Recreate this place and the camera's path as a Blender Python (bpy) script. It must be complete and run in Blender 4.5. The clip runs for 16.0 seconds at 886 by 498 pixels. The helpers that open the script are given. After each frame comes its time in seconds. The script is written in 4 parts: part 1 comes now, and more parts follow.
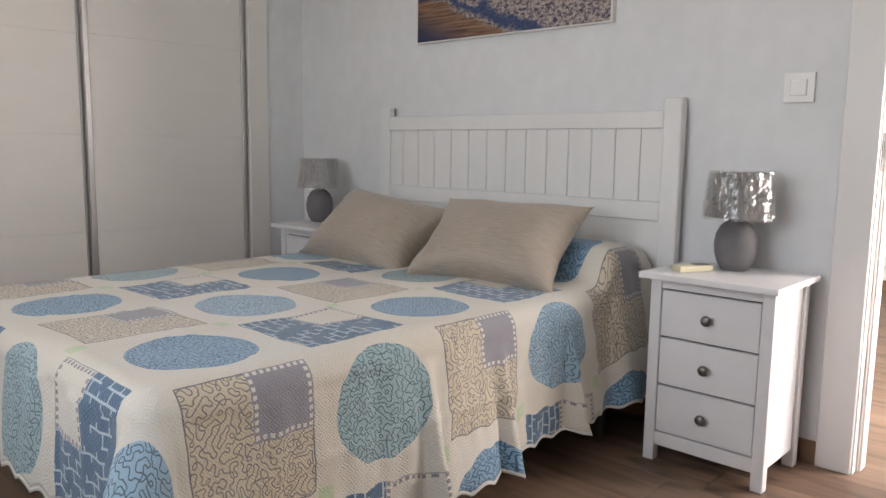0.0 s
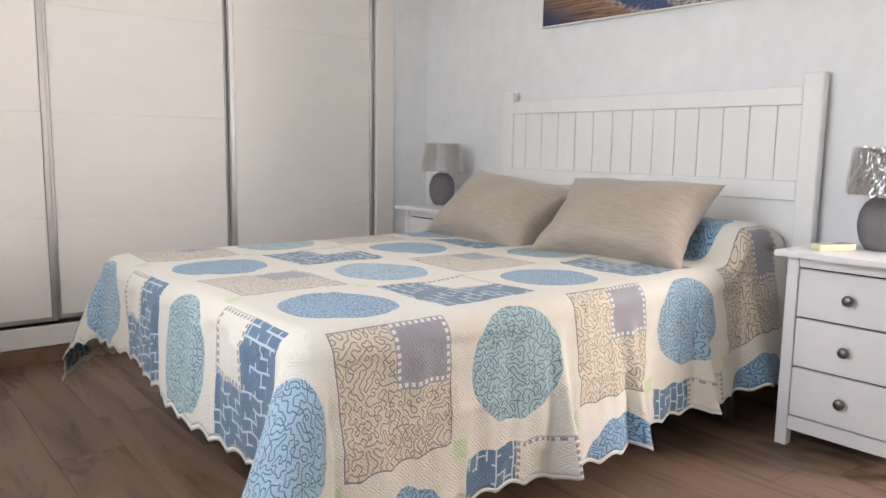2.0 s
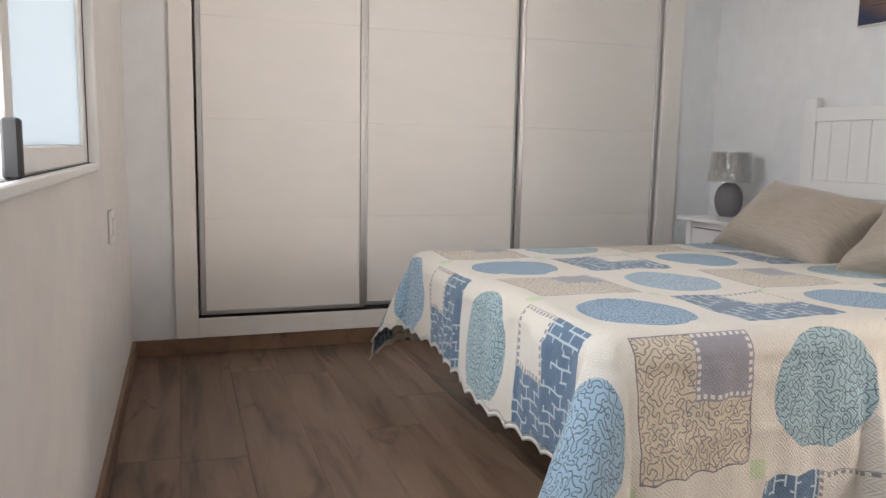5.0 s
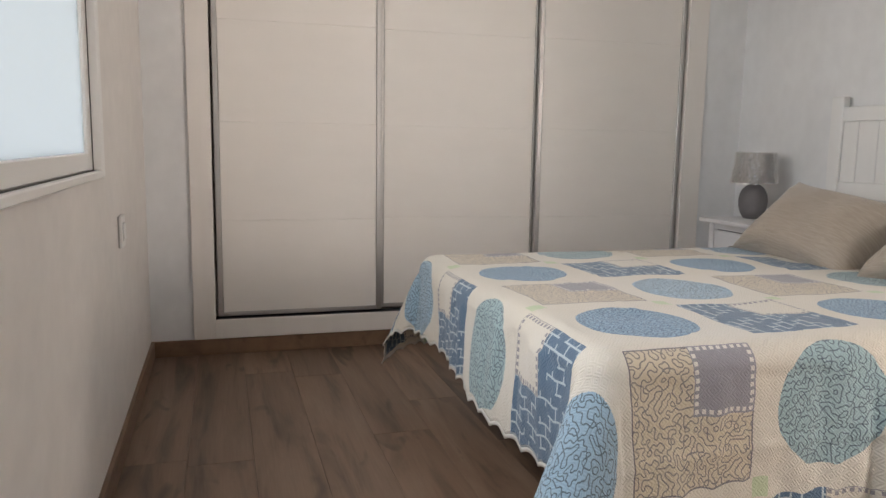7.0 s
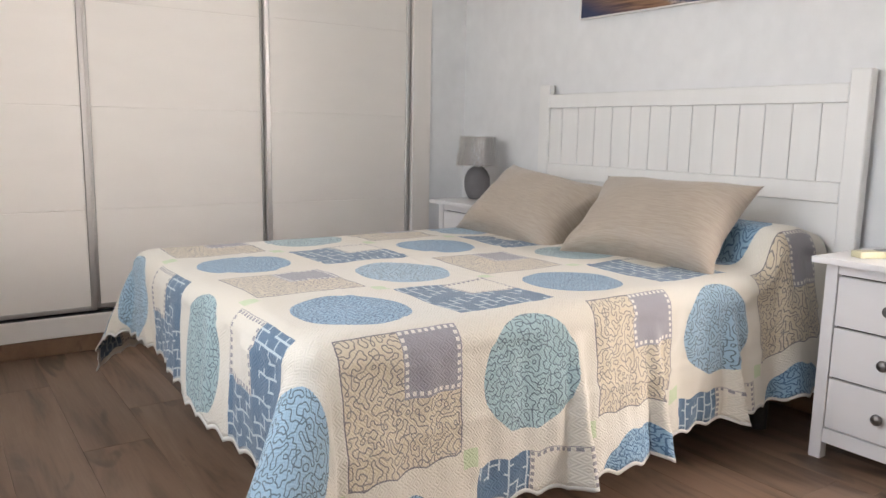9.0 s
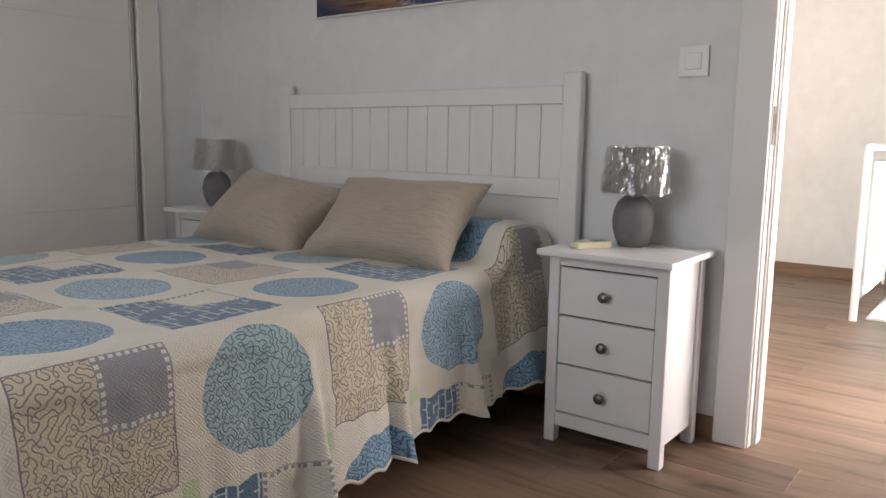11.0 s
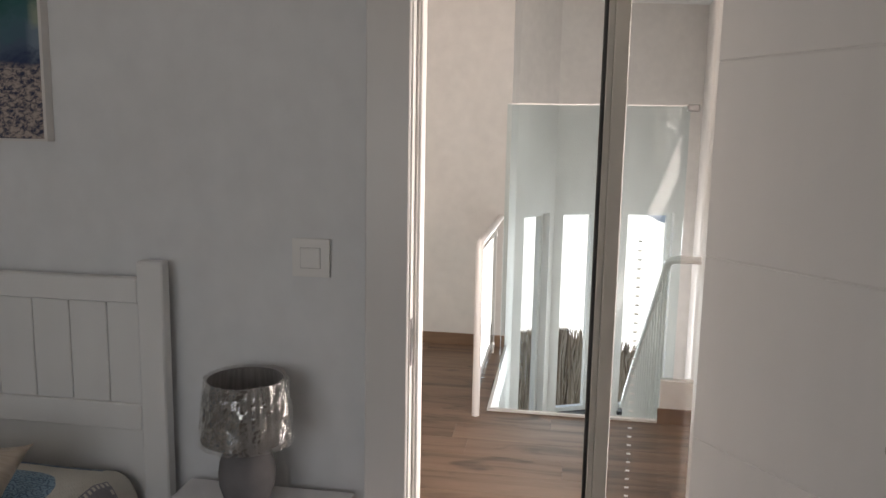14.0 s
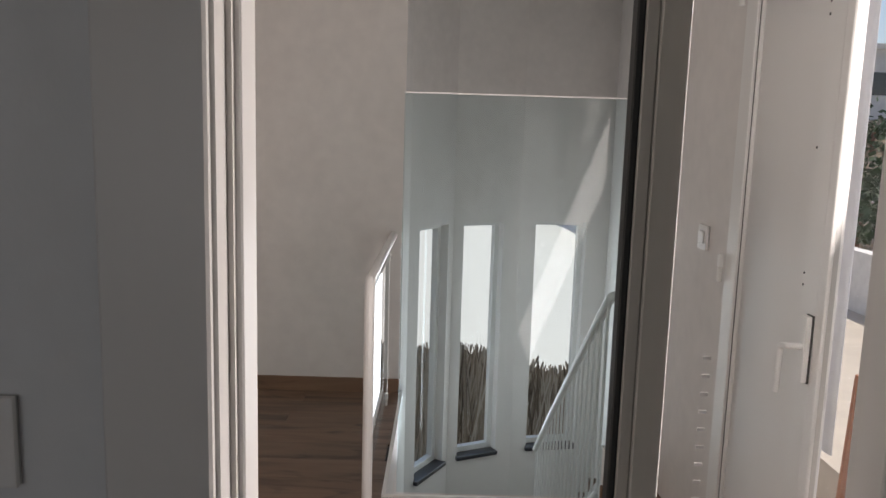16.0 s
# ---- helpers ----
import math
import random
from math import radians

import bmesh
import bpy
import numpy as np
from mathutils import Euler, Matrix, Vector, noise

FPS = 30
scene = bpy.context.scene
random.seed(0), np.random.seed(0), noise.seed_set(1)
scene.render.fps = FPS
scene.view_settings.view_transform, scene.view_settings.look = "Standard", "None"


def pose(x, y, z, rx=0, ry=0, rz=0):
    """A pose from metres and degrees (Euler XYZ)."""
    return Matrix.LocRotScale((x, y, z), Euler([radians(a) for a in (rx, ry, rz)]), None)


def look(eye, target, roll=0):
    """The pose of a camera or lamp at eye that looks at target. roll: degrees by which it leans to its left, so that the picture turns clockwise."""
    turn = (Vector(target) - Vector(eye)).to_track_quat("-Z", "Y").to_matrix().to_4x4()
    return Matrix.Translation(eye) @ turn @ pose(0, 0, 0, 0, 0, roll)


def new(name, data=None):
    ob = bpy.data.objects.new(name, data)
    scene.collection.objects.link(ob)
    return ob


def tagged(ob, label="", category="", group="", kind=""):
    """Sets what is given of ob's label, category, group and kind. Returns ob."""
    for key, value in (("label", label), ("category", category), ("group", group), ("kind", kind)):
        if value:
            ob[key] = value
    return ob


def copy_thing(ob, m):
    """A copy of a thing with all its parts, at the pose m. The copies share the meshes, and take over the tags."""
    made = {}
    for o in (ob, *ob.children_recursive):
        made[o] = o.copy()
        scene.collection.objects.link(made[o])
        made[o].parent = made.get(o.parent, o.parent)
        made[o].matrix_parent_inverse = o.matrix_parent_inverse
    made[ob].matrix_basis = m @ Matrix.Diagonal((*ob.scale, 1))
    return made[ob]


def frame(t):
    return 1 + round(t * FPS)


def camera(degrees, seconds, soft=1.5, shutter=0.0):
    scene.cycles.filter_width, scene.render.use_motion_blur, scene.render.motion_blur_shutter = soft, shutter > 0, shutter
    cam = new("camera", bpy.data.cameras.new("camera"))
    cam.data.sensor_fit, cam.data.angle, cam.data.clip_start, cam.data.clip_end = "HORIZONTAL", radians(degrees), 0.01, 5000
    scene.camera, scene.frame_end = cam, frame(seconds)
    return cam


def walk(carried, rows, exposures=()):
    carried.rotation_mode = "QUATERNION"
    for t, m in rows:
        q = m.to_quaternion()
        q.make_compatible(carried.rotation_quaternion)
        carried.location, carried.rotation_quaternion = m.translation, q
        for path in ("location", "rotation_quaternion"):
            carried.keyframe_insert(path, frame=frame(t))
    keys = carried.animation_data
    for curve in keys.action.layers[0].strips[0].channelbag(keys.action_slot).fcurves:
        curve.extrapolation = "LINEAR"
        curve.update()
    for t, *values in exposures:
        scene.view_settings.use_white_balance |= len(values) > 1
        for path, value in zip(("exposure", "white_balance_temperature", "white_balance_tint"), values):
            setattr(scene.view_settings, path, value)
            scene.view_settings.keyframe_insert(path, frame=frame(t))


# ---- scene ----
cam = camera(61.0, 16.0)
METRES, EYE, TILT, LEAN, TURN = 2.6, 0.96, 0.0, 0.0, 42.5
PATH = [
    (0, (0.585, 1.532, 1.0), (-0.766, 2.981, 0.731), 0.8),
    (0.5, (0.61, 1.5, 0.948), (-0.769, 2.924, 0.675), 0.9),
    (1, (0.617, 1.502, 0.931), (-0.803, 2.884, 0.66), 0.8),
    (1.5, (0.598, 1.469, 0.923), (-0.889, 2.779, 0.652), 0.9),
    (2, (0.584, 1.442, 0.919), (-0.959, 2.684, 0.648), 0.8),
    (2.5, (0.582, 1.411, 0.92), (-1.032, 2.561, 0.653), 0.9),
    (3, (0.591, 1.387, 0.924), (-1.081, 2.45, 0.655), 0.9),
    (3.5, (0.589, 1.364, 0.919), (-1.143, 2.33, 0.652), 1.0),
    (4, (0.591, 1.346, 0.92), (-1.193, 2.211, 0.655), 0.9),
    (4.5, (0.594, 1.325, 0.92), (-1.242, 2.073, 0.654), 0.9),
    (4.7, (0.6, 1.314, 0.921), (-1.253, 2.02, 0.656), 1.0),
    (6.8, (0.606, 1.394, 0.96), (-1.298, 1.935, 0.676), 1.1),
    (7, (0.609, 1.41, 0.954), (-1.29, 1.972, 0.676), 0.9),
    (7.5, (0.606, 1.432, 0.962), (-1.249, 2.122, 0.676), 1.3),
    (8, (0.605, 1.463, 0.959), (-1.189, 2.3, 0.675), 1.3),
    (8.5, (0.614, 1.498, 0.96), (-1.098, 2.494, 0.679), 1.1),
    (8.7, (0.606, 1.51, 0.965), (-1.07, 2.561, 0.673), 1.0),
    (10.8, (0.611, 1.647, 0.942), (-0.643, 3.179, 0.66), 0.8),
    (10.9, (0.612, 1.649, 0.941), (-0.625, 3.197, 0.67), 0.5),
    (11, (0.607, 1.676, 0.943), (-0.599, 3.245, 0.658), 0.9),
    (11.5, (0.588, 1.767, 1.001), (-0.46, 3.446, 0.714), 0.9),
    (12, (0.575, 1.837, 1.128), (-0.284, 3.62, 0.839), 0.9),
    (12.5, (0.547, 1.902, 1.281), (-0.131, 3.761, 0.993), 1.0),
    (13, (0.515, 1.992, 1.422), (-0.001, 3.903, 1.136), 1.0),
    (13.5, (0.445, 2.132, 1.479), (0.028, 4.067, 1.19), 1.2),
    (14, (0.341, 2.331, 1.489), (0.04, 4.287, 1.2), 1.1),
    (14.2, (0.322, 2.44, 1.486), (0.055, 4.401, 1.203), 2.0),
    (14.5, (0.307, 2.577, 1.484), (0.107, 4.546, 1.192), 1.6),
    (15, (0.286, 2.851, 1.496), (0.138, 4.824, 1.2), 1.3),
    (15.5, (0.222, 3.089, 1.501), (0.125, 5.065, 1.205), 1.6),
    (16, (0.21, 3.354, 1.506), (0.215, 5.333, 1.214), 1.7),
]
EXPOSURES = [
    (0, 2.14, 6850, 14),
    (0.5, 2.20, 6800, 14),
    (1, 2.42, 6800, 14),
    (1.5, 2.74, 6800, 14),
    (3, 2.80, 6800, 14),
    (4.7, 2.55, 6850, 14),
    (6.8, 2.26, 7150, 14),
    (7.5, 2.50, 7050, 14),
    (8.7, 2.80, 6950, 14),
    (10.8, 1.76, 6900, 14),
    (11.5, 1.60, 6950, 14),
    (12.5, 1.08, 6950, 14),
    (13.5, 0.98, 7050, 14),
    (14.5, 0.62, 7050, 14),
    (15, 0.48, 7050, 14),
    (15.5, 0.27, 6850, 14),
    (16, -0.12, 6750, 14),
]
walk(cam, [(t, look(eye, target, roll)) for t, eye, target, roll in PATH], EXPOSURES)
CEIL = 2.55

# ---- light ----
world = bpy.data.worlds.new("world")
scene.world = world
world.use_nodes = True
wn = world.node_tree.nodes
sky = wn.new("ShaderNodeTexSky")
sky.sky_type = "NISHITA"
sky.sun_disc = False
sky.sun_elevation = radians(65)
sky.sun_rotation = radians(59)
world.node_tree.links.new(sky.outputs[0], wn["Background"].inputs[0])
wn["Background"].inputs[1].default_value = 0.12


def lamp(name, kind, m, power, color=(1, 1, 1), size=1.0, size_y=None, angle=None):
    d = bpy.data.lights.new(name, kind)
    d.energy, d.color = power, color
    if kind == "AREA":
        d.shape, d.size, d.size_y = "RECTANGLE", size, size_y or size
    if angle:
        d.angle = angle
    ob = new(name, d)
    ob.matrix_world = m
    return ob


SUN_FROM = Vector((0.50, 0.30, 1.26))
lamp("sun", "SUN", look(SUN_FROM * 10, (0, 0, 0)), 4.0, (1, 0.93, 0.82), angle=radians(0.6))
lamp("sky_window_bedroom", "AREA", look((-0.75, 0.98, 1.45), (-0.80, 3.0, 1.75)), 7.1, (0.91, 0.955, 1.0), 1.6, 1.15)
lamp("sky_balcony_door", "AREA", look((1.08, 4.71, 1.1), (0.0, 4.71, 1.5)), 32, (1.0, 0.94, 0.90), 0.70, 1.9)
lamp("sky_stair_window_a", "AREA", look((0.172, 8.794, -0.08), (1.04, 8.303, -0.08)), 7, (0.86, 0.94, 1.0), 0.36, 1.8)
lamp("sky_stair_window_b", "AREA", look((0.545, 9.150, -0.08), (0.972, 8.245, -0.08)), 11, (0.86, 0.94, 1.0), 0.34, 1.8)
lamp("sky_stair_window_c", "AREA", look((1.174, 9.350, -0.08), (0.96, 8.38, -0.08)), 2, (0.86, 0.94, 1.0), 0.40, 1.8)


# ---- materials ----
class Graph:
    """A small helper to wire node materials."""

    def __init__(self, name):
        self.m = bpy.data.materials.new(name)
        self.m.use_nodes = True
        self.t = self.m.node_tree
        self.b = self.t.nodes["Principled BSDF"]
        self.out = self.t.nodes["Material Output"]

    def put(self, sock, v):
        if hasattr(v, "is_output"):
            self.t.links.new(v, sock)
        elif isinstance(v, (tuple, list)) and len(v) == 3 and sock.type == "RGBA":
            sock.default_value = (*v, 1)
        else:
            sock.default_value = v

    def node(self, kind, ins=(), out=0, **props):
        n = self.t.nodes.new(kind)
        for k, v in props.items():
            setattr(n, k, v)
        for k, v in dict(ins).items():
            self.put(n.inputs[k], v)
        return n.outputs[out]

    def math(self, op, a, b=0.0, c=0.0):
        return self.node("ShaderNodeMath", {0: a, 1: b, 2: c}, operation=op)

    def mix(self, f, a, b, blend="MIX"):
        n = self.t.nodes.new("ShaderNodeMix")
        n.data_type, n.blend_type = "RGBA", blend
        for i, v in ((0, f), (6, a), (7, b)):
            self.put(n.inputs[i], v)
        return n.outputs[2]

    def coords(self, kind="Object", scale=(1, 1, 1), loc=(0, 0, 0), rot=(0, 0, 0)):
        c = self.t.nodes.new("ShaderNodeTexCoord")
        return self.node("ShaderNodeMapping", {0: c.outputs[kind], 1: loc, 2: rot, 3: scale})

    def noise(self, vec, scale, detail=3.0, rough=0.5, dist=0.0, out=0):
        return self.node("ShaderNodeTexNoise", {"Vector": vec, "Scale": scale, "Detail": detail, "Roughness": rough, "Distortion": dist}, out)

    def ramp(self, f, stops):
        n = self.t.nodes.new("ShaderNodeValToRGB")
        el = n.color_ramp.elements
        while len(el) < len(stops):
            el.new(0.5)
        for e, (p, c) in zip(el, stops):
            e.position, e.color = p, (*c, 1) if len(c) == 3 else c
        self.put(n.inputs[0], f)
        return n.outputs[0]

    def bump(self, h, strength, dist=0.002, normal=None):
        ins = {"Strength": strength, "Distance": dist, "Height": h}
        if normal is not None:
            ins["Normal"] = normal
        return self.node("ShaderNodeBump", ins)

    def done(self, color=None, rough=None, metal=None, normal=None, **more):
        for k, v in (("Base Color", color), ("Roughness", rough), ("Metallic", metal), ("Normal", normal), *more.items()):
            if v is not None:
                self.put(self.b.inputs[k], v)
        return self.m


def geo_pos(g):
    return g.node("ShaderNodeNewGeometry", {}, 0)


def paint(name, color, rough=0.5, grain=0.0006, scale=180.0, stretch=(1, 1, 1), dirt=0.05, uneven=0.18):
    g = Graph(name)
    p = geo_pos(g)
    v = g.node("ShaderNodeMapping", {0: p, 3: stretch})
    fine = g.noise(v, scale, 4)
    big = g.noise(p, 1.7, 4, 0.6)
    mid = g.noise(v, 14.0, 3)
    dark = tuple(c * (1 - dirt * 2.2) for c in color)
    f = g.math("MULTIPLY_ADD", mid, 0.4, g.math("MULTIPLY", big, 0.6))
    col = g.mix(g.ramp(f, [(0.35, (0, 0, 0)), (0.65, (1, 1, 1))]), dark, color)
    r = g.math("MULTIPLY_ADD", mid, uneven, rough - uneven / 2)
    return g.done(col, r, normal=g.bump(fine, 0.35, grain))


M_WALL = paint("wall_paint_cool_white", (0.78, 0.79, 0.80), 0.65, 0.0008, 130, (1, 1, 0.8))
M_WALLW = paint("wall_paint_warm_white", (0.80, 0.765, 0.735), 0.7, 0.0008, 130)
M_CEIL = paint("ceiling_paint", (0.82, 0.82, 0.81), 0.8)
M_LACQ = paint("white_lacquered_wood", (0.80, 0.79, 0.78), 0.38, 0.0004, 60, (1, 1, 0.1), 0.02)
M_TRIM = paint("white_door_casing", (0.76, 0.74, 0.72), 0.36, 0.0003, 60, (1, 1, 0.1), 0.03)
M_BEDW = paint("white_painted_pine", (0.80, 0.80, 0.79), 0.42, 0.0005, 45, (1, 1, 0.15), 0.03)
M_NS = paint("white_stained_pine", (0.76, 0.75, 0.76), 0.36, 0.0005, 50, (0.15, 1, 1), 0.03)
M_WARD = paint("cream_wardrobe_melamine", (0.82, 0.78, 0.735), 0.42, 0.0002, 80, (1, 0.3, 1), 0.02, 0.08)
M_WFRAME = paint("cream_wardrobe_frame", (0.82, 0.78, 0.74), 0.4, 0.0003, 70, (1, 1, 0.1), 0.03)
M_PVC = paint("white_window_profile", (0.82, 0.81, 0.79), 0.34, 0.0001, 200, (1, 1, 1), 0.008, 0.02)
M_PLASTIC = paint("white_plastic", (0.82, 0.81, 0.79), 0.34, 0.0001, 200, (1, 1, 1), 0.008, 0.02)
M_RAIL = paint("white_enamelled_steel", (0.84, 0.82, 0.80), 0.28, 0.0001, 200, (1, 1, 1), 0.01, 0.03)
M_DARK = paint("black_rubber", (0.02, 0.02, 0.02), 0.6)
M_REMOTE = paint("aged_cream_plastic", (0.72, 0.67, 0.46), 0.35)
M_SLATE = paint("dark_slate_sill", (0.03, 0.032, 0.04), 0.35, 0.0006, 60)
M_STUCCO = paint("outdoor_white_stucco", (0.78, 0.77, 0.75), 0.85, 0.003, 60, (1, 1, 1), 0.08)
M_FILL_GROUND = paint("pale_fill_ground", (0.72, 0.70, 0.66), 0.9, 0.002, 20, (1, 1, 1), 0.06)
M_TERR = paint("terrace_tile", (0.52, 0.47, 0.40), 0.6, 0.001, 30, (1, 1, 1), 0.1)
M_TERRA = paint("terracotta", (0.42, 0.18, 0.10), 0.7, 0.001, 50, (1, 1, 1), 0.15)
# profile colour of the open leaf, darkened for its backlit side
M_STILE_DARKENED = paint("profile_paint_darkened_as_backlit", (0.46, 0.44, 0.40), 0.4, 0.0002, 40, (1, 1, 1), 0.04)
M_CURT = paint("white_cotton_curtain", (0.85, 0.85, 0.88), 0.9, 0.0006, 300)
M_LEAF = paint("dark_green_leaves", (0.05, 0.09, 0.03), 0.7, 0.002, 30, (1, 1, 1), 0.2)
M_BOARD = paint("weathered_red_brown_boards", (0.25, 0.12, 0.08), 0.8, 0.001, 30, (1, 1, 0.1), 0.2)
M_GLASSDARK = paint("dark_distant_window", (0.06, 0.07, 0.08), 0.2)
M_HILL = paint("dry_hillside", (0.30, 0.24, 0.16), 0.95, 0.03, 3.0, (1, 1, 1), 0.3)


def metal(name, color, rough):
    g = Graph(name)
    v = g.coords("Object", (1, 1, 0.05))
    n = g.noise(v, 300, 3)
    return g.done(color, g.math("MULTIPLY_ADD", n, 0.15, rough - 0.07), 1.0, g.bump(n, 0.1, 0.0002))


M_ALU = metal("brushed_grey_aluminium", (0.52, 0.51, 0.50), 0.42)
M_STEEL = metal("satin_steel", (0.55, 0.53, 0.50), 0.3)
M_KNOB = metal("pewter_knob", (0.22, 0.21, 0.21), 0.38)


def wood(name, dark, mid, light, per_object=True):
    g = Graph(name)
    info = g.t.nodes.new("ShaderNodeObjectInfo")
    rnd = info.outputs["Random"]
    p = geo_pos(g)
    off = g.node("ShaderNodeCombineXYZ", {0: g.math("MULTIPLY", rnd, 7.3), 1: g.math("MULTIPLY", rnd, 31.0), 2: 0.0})
    q = g.node("ShaderNodeVectorMath", {0: p, 1: off}, operation="ADD") if per_object else p
    v = g.node("ShaderNodeMapping", {0: q, 3: (1.0, 9.0, 9.0)})
    warp = g.noise(v, 1.1, 4, 0.6, 0.8)
    fine = g.noise(g.node("ShaderNodeMapping", {0: q, 3: (2.5, 110.0, 110.0)}), 2.0, 4, 0.7)
    knots = g.noise(g.node("ShaderNodeMapping", {0: q, 3: (1.5, 5.0, 5.0)}), 1.6, 2, 0.5, 1.5)
    col = g.ramp(warp, [(0.30, dark), (0.48, mid), (0.72, light)])
    col = g.mix(g.math("MULTIPLY", fine, 0.30), col, tuple(c * 0.55 for c in mid))
    kn = g.ramp(knots, [(0.62, (0, 0, 0)), (0.74, (1, 1, 1))])
    col = g.mix(g.math("MULTIPLY", kn, 0.7), col, tuple(c * 0.6 for c in dark))
    tint = g.math("MULTIPLY_ADD", rnd, 0.30, 0.85)
    if per_object:
        col = g.mix(1.0, col, g.node("ShaderNodeCombineColor", {0: tint, 1: tint, 2: tint}), "MULTIPLY")
    r = g.math("MULTIPLY_ADD", fine, 0.22, 0.34)
    return g.done(col, r, normal=g.bump(fine, 0.25, 0.0006))


M_FLOOR = wood("oak_laminate", (0.068, 0.040, 0.027), (0.190, 0.120, 0.080), (0.255, 0.172, 0.120))
M_BASE = wood("oak_baseboard", (0.16, 0.09, 0.055), (0.22, 0.13, 0.08), (0.26, 0.16, 0.10), False)


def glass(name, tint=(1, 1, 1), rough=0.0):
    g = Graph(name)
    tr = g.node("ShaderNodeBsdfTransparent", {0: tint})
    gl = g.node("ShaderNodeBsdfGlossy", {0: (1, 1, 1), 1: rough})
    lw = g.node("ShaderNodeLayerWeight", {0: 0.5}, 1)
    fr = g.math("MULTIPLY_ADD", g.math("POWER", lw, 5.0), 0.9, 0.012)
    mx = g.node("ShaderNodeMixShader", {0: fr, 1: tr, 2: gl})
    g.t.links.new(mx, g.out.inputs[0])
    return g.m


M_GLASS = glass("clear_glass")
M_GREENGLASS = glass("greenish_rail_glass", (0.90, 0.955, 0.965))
M_FROST = None


def frosted():
    g = Graph("frosted_window_glass")
    tr = g.node("ShaderNodeBsdfTranslucent", {0: (0.38, 0.405, 0.415)})
    gl = g.node("ShaderNodeBsdfGlossy", {0: (1, 1, 1), 1: 0.15})
    t2 = g.node("ShaderNodeBsdfTransparent", {0: (0.20, 0.21, 0.215)})
    m1 = g.node("ShaderNodeMixShader", {0: 0.35, 1: tr, 2: t2})
    m2 = g.node("ShaderNodeMixShader", {0: 0.08, 1: m1, 2: gl})
    g.t.links.new(m2, g.out.inputs[0])
    return g.m


M_FROST = frosted()


def cellophane():
    g = Graph("crinkled_cellophane")
    p = geo_pos(g)
    wv = g.noise(p, 25, 2, out=1)
    q = g.node("ShaderNodeVectorMath", {0: p, 1: g.node("ShaderNodeVectorMath", {0: wv, 3: 0.03}, operation="SCALE")}, operation="ADD")
    v = g.node("ShaderNodeMapping", {0: q, 3: (1, 1, 0.35)})
    folds = g.math("ABSOLUTE", g.math("SUBTRACT", g.noise(v, 26, 2.0, 0.6, 1.2), 0.5))
    bump = g.bump(g.math("MULTIPLY", folds, 2.0), 1.0, 0.0032)
    tr = g.node("ShaderNodeBsdfTransparent", {0: (0.93, 0.93, 0.93)})
    gl = g.node("ShaderNodeBsdfGlossy", {0: (1, 1, 1), 1: 0.02, "Normal": bump})
    lw = g.node("ShaderNodeLayerWeight", {0: 0.5, "Normal": bump}, 1)
    f = g.math("MULTIPLY_ADD", g.math("POWER", lw, 2.2), 0.7, 0.22)
    mx = g.node("ShaderNodeMixShader", {0: f, 1: tr, 2: gl})
    g.t.links.new(mx, g.out.inputs[0])
    return g.m


M_CELLO = cellophane()


def infill():
    g = Graph("white_translucent_panel")
    g.put(g.b.inputs["Base Color"], (0.82, 0.81, 0.79))
    g.put(g.b.inputs["Roughness"], 0.3)
    tr = g.node("ShaderNodeBsdfTranslucent", {0: (0.80, 0.78, 0.76)})
    mx = g.node("ShaderNodeMixShader", {0: 0.30, 1: g.b.outputs[0], 2: tr})
    g.t.links.new(mx, g.out.inputs[0])
    return g.m


M_INFILL = infill()


def fabric(name, color, second, scale=700.0, rough=0.75, sheen=0.3, stretch=(1, 0.08, 1)):
    g = Graph(name)
    v = g.coords("UV", stretch)
    thread = g.noise(v, scale, 2, 0.6)
    weave = g.node("ShaderNodeTexWave", {"Vector": g.coords("UV"), "Scale": 260.0, "Distortion": 0.6}, 1)
    col = g.mix(g.ramp(thread, [(0.4, (0, 0, 0)), (0.6, (1, 1, 1))]), color, second)
    n1 = g.bump(g.noise(g.coords("UV"), 9, 4), 0.4, 0.008)
    return g.done(col, rough, normal=g.bump(weave, 0.35, 0.0008, n1), **{"Sheen Weight": sheen})


M_PILLOW = fabric("taupe_satin_fabric", (0.350, 0.292, 0.232), (0.415, 0.350, 0.285), 200.0, 0.48, 0.3, (0.08, 1, 1))
M_SHADE = fabric("grey_lampshade_fabric", (0.155, 0.145, 0.142), (0.205, 0.195, 0.19), 90.0, 0.8)


def ceramic():
    g = Graph("matt_grey_ceramic")
    p = geo_pos(g)
    n = g.noise(p, 400, 3)
    col = g.mix(g.noise(p, 30, 3), (0.13, 0.125, 0.13), (0.19, 0.18, 0.185))
    return g.done(col, 0.75, normal=g.bump(n, 0.5, 0.0008))


M_CERAM = ceramic()


# ---- mesh helpers ----
def box(bm, x0, x1, y0, y1, z0, z1, bevel=0.0, seg=1):
    vs = [bm.verts.new((x, y, z)) for x in (x0, x1) for y in (y0, y1) for z in (z0, z1)]
    faces = [bm.faces.new([vs[i] for i in f]) for f in ((0, 1, 3, 2), (4, 6, 7, 5), (0, 4, 5, 1), (2, 3, 7, 6), (0, 2, 6, 4), (1, 5, 7, 3))]
    if bevel:
        edges = list({e for f in faces for e in f.edges})
        bmesh.ops.bevel(bm, geom=edges, offset=bevel, segments=seg, profile=0.7, affect="EDGES")
    return bm


def mbox(*a, **k):
    return box(bmesh.new(), *a, **k)


